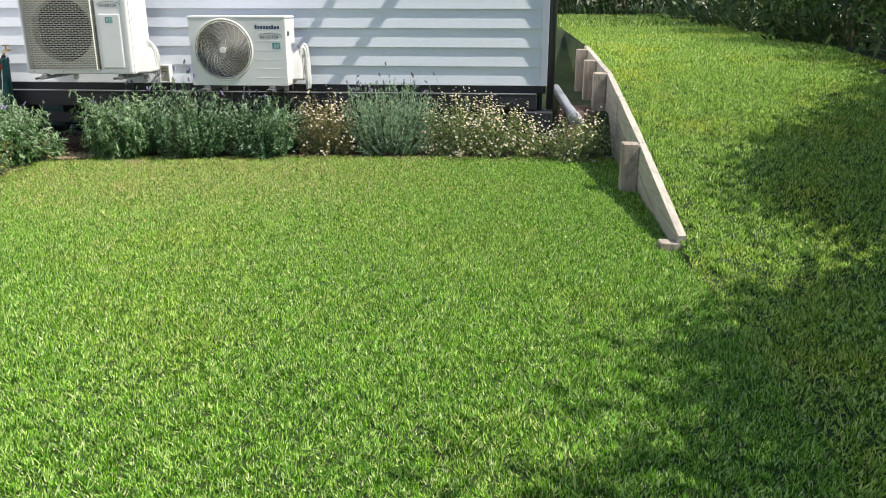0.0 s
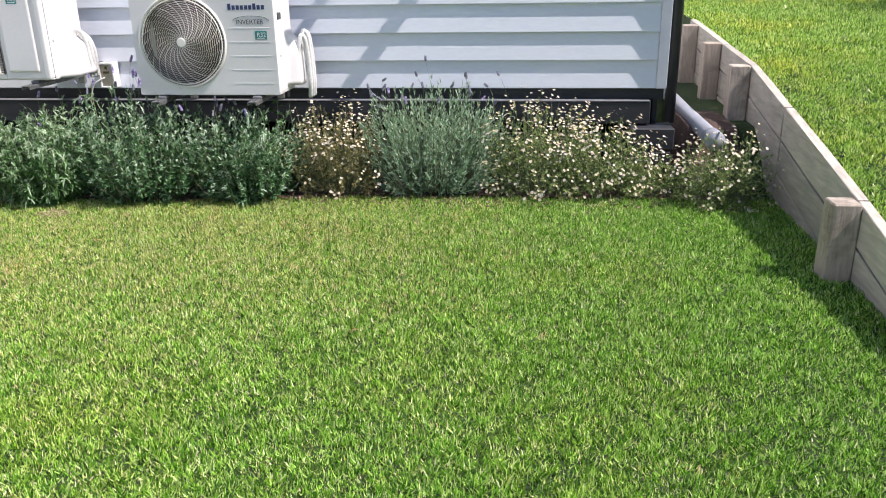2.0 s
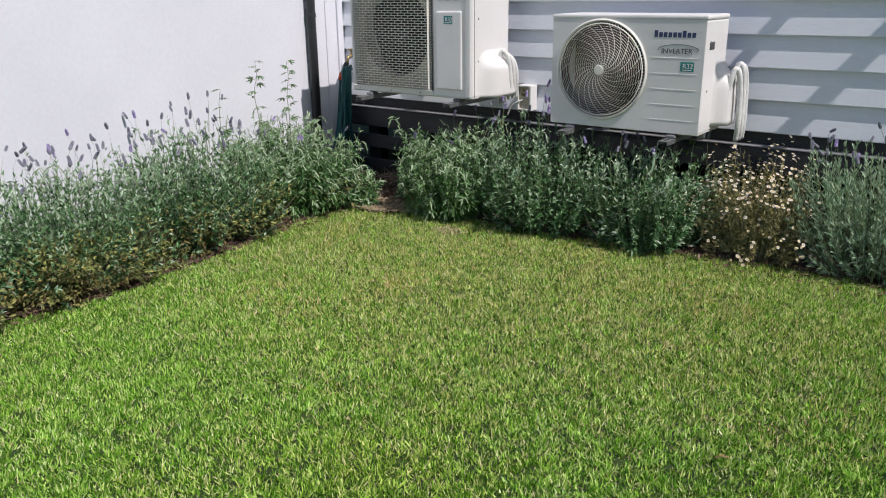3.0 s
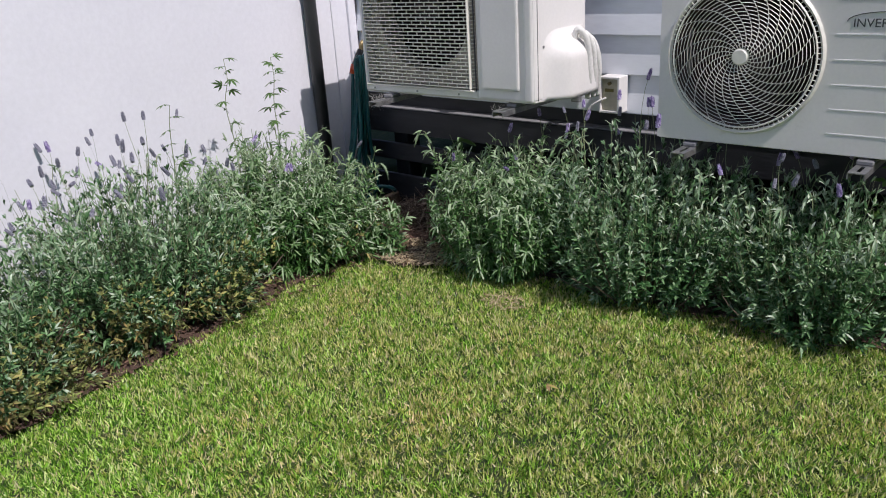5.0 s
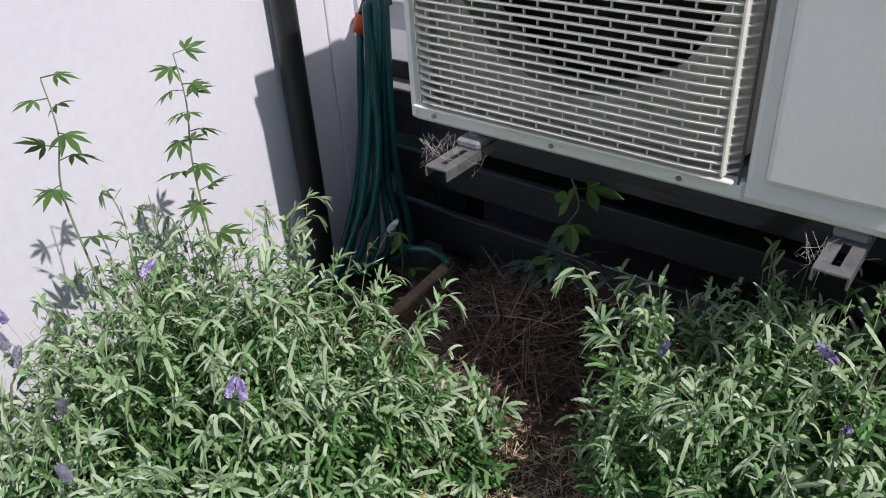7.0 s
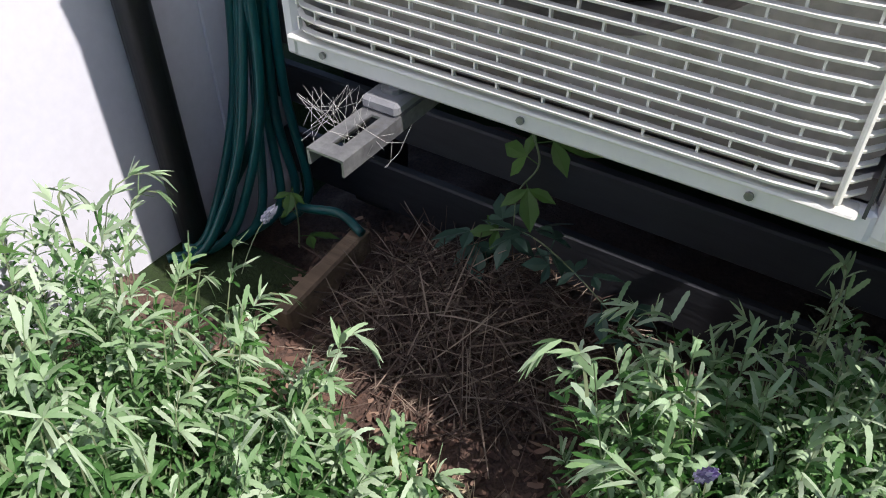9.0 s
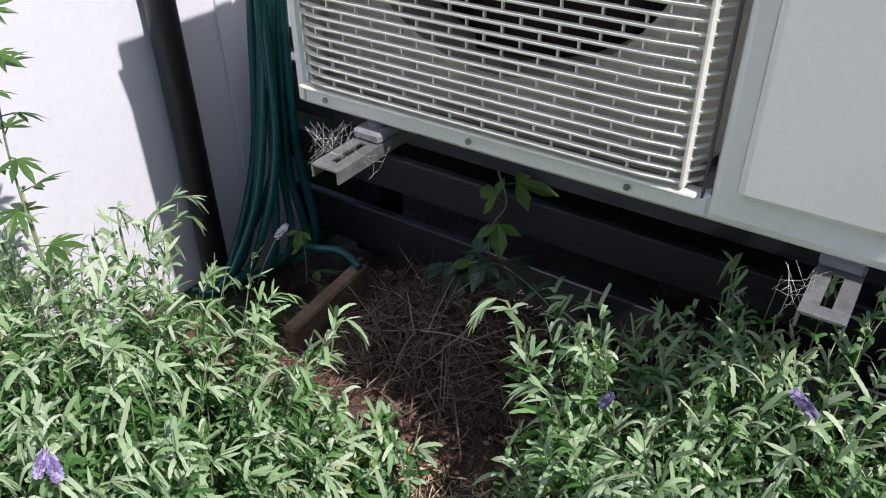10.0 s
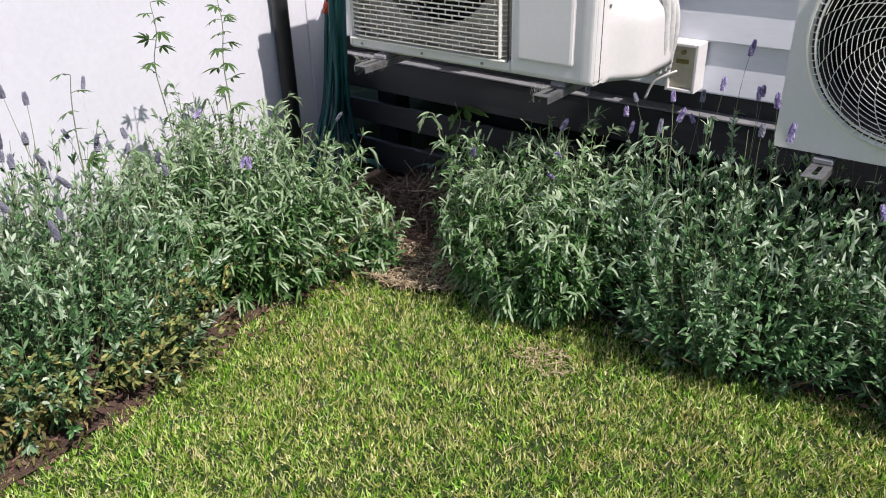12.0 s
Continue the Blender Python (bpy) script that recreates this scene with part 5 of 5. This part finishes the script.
def clippings():
    n = 2000
    r, a = 0.27 * np.sqrt(rng.uniform(0, 1, n)), rng.uniform(0, 2 * math.pi, n)
    x, y = -3.74 + r * np.cos(a), 6.42 + r * np.sin(a) * 0.8
    heap = 0.09 * np.clip(1 - (r / 0.27) ** 2, 0, 1) * rng.uniform(0.1, 1, n)
    base = np.stack([x, y, ground_z(x, y) + 0.012 + heap], 1)
    way = unit(np.stack([rng.normal(size=n), rng.normal(size=n), rng.normal(0, 0.22, n)], 1))
    v, f = ribbons(base, way, scatter_dirs(n, 1.0), rng.uniform(0.05, 0.17, n), rng.uniform(0.0015, 0.0034, n), (1, 1, 0.9, 0.8, 0.5), sag=rng.uniform(-0.15, 0.3, n))
    tagged(link("dry_clippings", quads("dry_clippings", v, f), M["straw"]), "heap of dry brown lavender clippings on the soil", "clippings", kind="stuff")
    n = 5200
    x, y = rng.uniform(-4.1, -3.4, n), rng.uniform(5.98, 6.6, n)
    side = rng.uniform(0, 1, n)
    x = np.where(side > 0.55, rng.uniform(-3.95, -3.58, n), np.where(side > 0.35, rng.uniform(-3.4, 0.7, n), x))
    y = np.where(side > 0.55, rng.uniform(2.4, 6.0, n), np.where(side > 0.35, rng.uniform(6.06, 6.4, n), y))
    base = np.stack([x, y, ground_z(x, y) + 0.018], 1)
    way = unit(np.stack([rng.normal(size=n), rng.normal(size=n), rng.normal(0, 0.25, n)], 1))
    v, f = ribbons(base, way, scatter_dirs(n, 0.8), rng.uniform(0.008, 0.03, n), rng.uniform(0.004, 0.012, n), (0.6, 1, 0.5))
    tagged(link("bark_chips", quads("bark_chips", v, f), M["bark"]), "reddish bark chips scattered on the soil", "bark", kind="stuff")


clippings()


def dry_corner():
    n = 1500
    r, a = np.sqrt(rng.uniform(0, 1, n)), rng.uniform(0, 2 * math.pi, n)
    x, y = -3.50 + 0.24 * r * np.cos(a), 6.02 + 0.13 * r * np.sin(a)
    way = unit(np.stack([rng.normal(size=n), rng.normal(size=n), rng.uniform(0.0, 0.5, n)], 1))
    v, f = ribbons(np.stack([x, y, ground_z(x, y) + 0.02], 1), way, scatter_dirs(n, 0.6), rng.uniform(0.018, 0.045, n), rng.uniform(0.0014, 0.0034, n), (0.8, 1, 0.4), sag=0.2)
    tagged(link("dry_grass_litter", quads("dry_grass_litter", v, f), M["deadgrass"]), "pale dry grass litter on the bare corner of the lawn", "litter", kind="stuff")


dry_corner()


def fallen_leaf(x, y, turn):
    bm = bmesh.new()
    lobed_leaf(bm, (0, 0, 0), (1, 0, 0.1), (0, 0.2, 1), 0.035, 3)
    ob = tagged(part("fallen_leaf", bm, M["dryleaf"]), "dry tan leaf lying on the lawn", "leaf", "fallen leaves")
    ob.matrix_world = pose(x, y, float(ground_z(x, y)) + 0.035, 8, 5, turn)


fallen_leaf(-2.42, 5.42, 30)
fallen_leaf(-1.0, 4.6, 120)


# ---- the shrubs beyond the bank ----
def shrub(x, y, r, h, leaves, straps, label, leaf=0.11, bloom=False, low=0.0):
    z = float(ground_z(x, y))
    ob = thing("shrub", (x, y, z), label, "shrub", "shrubs along the bank")
    bm = bmesh.new()
    for k in range(5):
        a = k * 1.3 + x
        rod(bm, arc([(0.1 * math.cos(a), 0.1 * math.sin(a), -0.05), (0.25 * r * math.cos(a), 0.25 * r * math.sin(a), h * 0.4), (0.55 * r * math.cos(a), 0.55 * r * math.sin(a), h * 0.8)], 5), [0.035 - 0.0022 * i for i in range(11)], 6)
    part("trunk", bm, M["woody"], ob)
    clumps = 46
    ca = unit(rng.normal(size=(clumps, 3)))
    cr = rng.uniform(0.55, 1.0, (clumps, 1)) ** 0.5
    centre = ca * cr * (r, r, h * (1 - low) / 2) + (0, 0, h * (1 + low) / 2)
    pick = rng.integers(0, clumps, leaves)
    p = centre[pick] + rng.normal(0, 0.17 * r, (leaves, 3)) * (1, 1, 1.1)
    p[:, 2] = np.maximum(p[:, 2], 0.08)
    way = unit(rng.normal(size=(leaves, 3)) + (0, 0, -0.3) + unit(p - (0, 0, h / 2)) * 0.6)
    v, f = ribbons(p, way, scatter_dirs(leaves), leaf * rng.uniform(0.6, 1.3, leaves), leaf * 0.34 * rng.uniform(0.7, 1.3, leaves), (0.3, 1.0, 0.15), sag=0.25)
    tagged(link("crown", quads("crown", v, f), M["shrub"], ob), kind="stuff")
    if straps:
        a = rng.uniform(0, 2 * math.pi, straps)
        base = np.stack([r * 0.85 * np.cos(a) * rng.uniform(0.5, 1, straps), r * 0.85 * np.sin(a) * rng.uniform(0.5, 1, straps), np.full(straps, -0.02)], 1)
        way = unit(np.stack([np.cos(a) * 0.45 + rng.normal(0, 0.3, straps), np.sin(a) * 0.45 + rng.normal(0, 0.3, straps), np.full(straps, 1.0)], 1))
        v, f = ribbons(base, way, scatter_dirs(straps), rng.uniform(0.35, 1.0, straps), rng.uniform(0.014, 0.035, straps), (0.7, 1, 0.95, 0.85, 0.6, 0.1), sag=rng.uniform(0.15, 0.75, straps))
        tagged(link("strap_foliage", quads("strap_leaves", v, f), M["strap"], ob, "arching strap leaves with dry tips"), kind="stuff")
    if bloom:
        n = 26
        base = np.array((-0.9, -0.25, 0.42)) + rng.normal(0, 0.05, (n, 3))
        v, f = ribbons(base, scatter_dirs(n), scatter_dirs(n), 0.06, 0.02, PLAIN)
        tagged(link("bloom", quads("bloom", v, f), M["red"], ob, "orange-red bloom"), kind="stuff")
    return ob


DARK = "dark green shrub with long arching leaves"
for x, y, r, h, n in ((4.3, -0.4, 1.35, 4.2, 6000), (4.3, 0.9, 1.4, 4.4, 7000), (4.3, 2.1, 1.3, 4.3, 7000), (4.3, 3.2, 1.0, 3.0, 5500), (4.2, 4.7, 1.05, 3.0, 11000), (4.2, 6.2, 1.0, 1.6, 4500), (4.6, 8.0, 1.0, 1.25, 3200), (4.2, 9.8, 1.05, 1.4, 3000), (4.3, 11.8, 1.1, 1.5, 3000), (4.4, 14.0, 1.2, 2.0, 3000)):
    shrub(x, y, r, h, n, 420, DARK + " beside the lawn", leaf=0.13, bloom=abs(y - 8.0) < 0.1)
for x, y, r, h, n in ((4.6, 17.0, 1.5, 3.2, 2600), (2.0, 25.5, 1.8, 3.6, 2600), (-1.0, 25.5, 1.8, 3.6, 2600), (5.0, 24.0, 1.8, 3.6, 2600), (3.2, 22.0, 1.8, 3.6, 2600), (0.6, 23.0, 1.8, 3.6, 2600), (-2.2, 23.0, 1.8, 3.6, 2400), (6.5, 20.0, 2.0, 4.0, 2400)):
    shrub(x, y, r, h, n, 160, DARK + " in the distance", leaf=0.2)


def shade_tree(x, y, trunk_h, r, leaves):
    """A garden tree outside the lawn whose crown shades its edge."""
    z = float(ground_z(x, y))
    ob = thing("tree", (x, y, z), "leafy green garden tree standing beside the lawn", "tree")
    part("trunk", rod(bmesh.new(), arc([(0, 0, -0.1), (0.05, 0.03, trunk_h * 0.5), (-0.05, 0.0, trunk_h)], 6), [0.16 - 0.007 * i for i in range(13)], 10), M["woody"], ob, smooth=True)
    for k in range(7):
        a, t = k * 0.9, 0.6 + 0.06 * k
        d = Vector((math.cos(a), math.sin(a), 0.7))
        part("limb", rod(bmesh.new(), arc([(0, 0, trunk_h * t), Vector((0, 0, trunk_h * t)) + d * r * 0.45, Vector((0, 0, trunk_h * t)) + d * r * 0.85], 4), [0.07 - 0.006 * i for i in range(9)], 6), M["woody"], ob)
    clumps = 60
    centre = unit(rng.normal(size=(clumps, 3))) * (rng.uniform(0.3, 1.0, (clumps, 1)) ** 0.5) * (r, r, r * 0.8) + (0, 0, trunk_h + r * 0.35)
    pick = rng.integers(0, clumps, leaves)
    p = centre[pick] + rng.normal(0, 0.15 * r, (leaves, 3))
    v, f = ribbons(p, scatter_dirs(leaves, -0.2), scatter_dirs(leaves), 0.16 * rng.uniform(0.6, 1.3, leaves), 0.065, (0.3, 1.0, 0.15), sag=0.3)
    tagged(link("crown", quads("crown", v, f), M["shrub"], ob), kind="stuff")


shade_tree(6.36, 1.30, 4.4, 1.55, 26000)
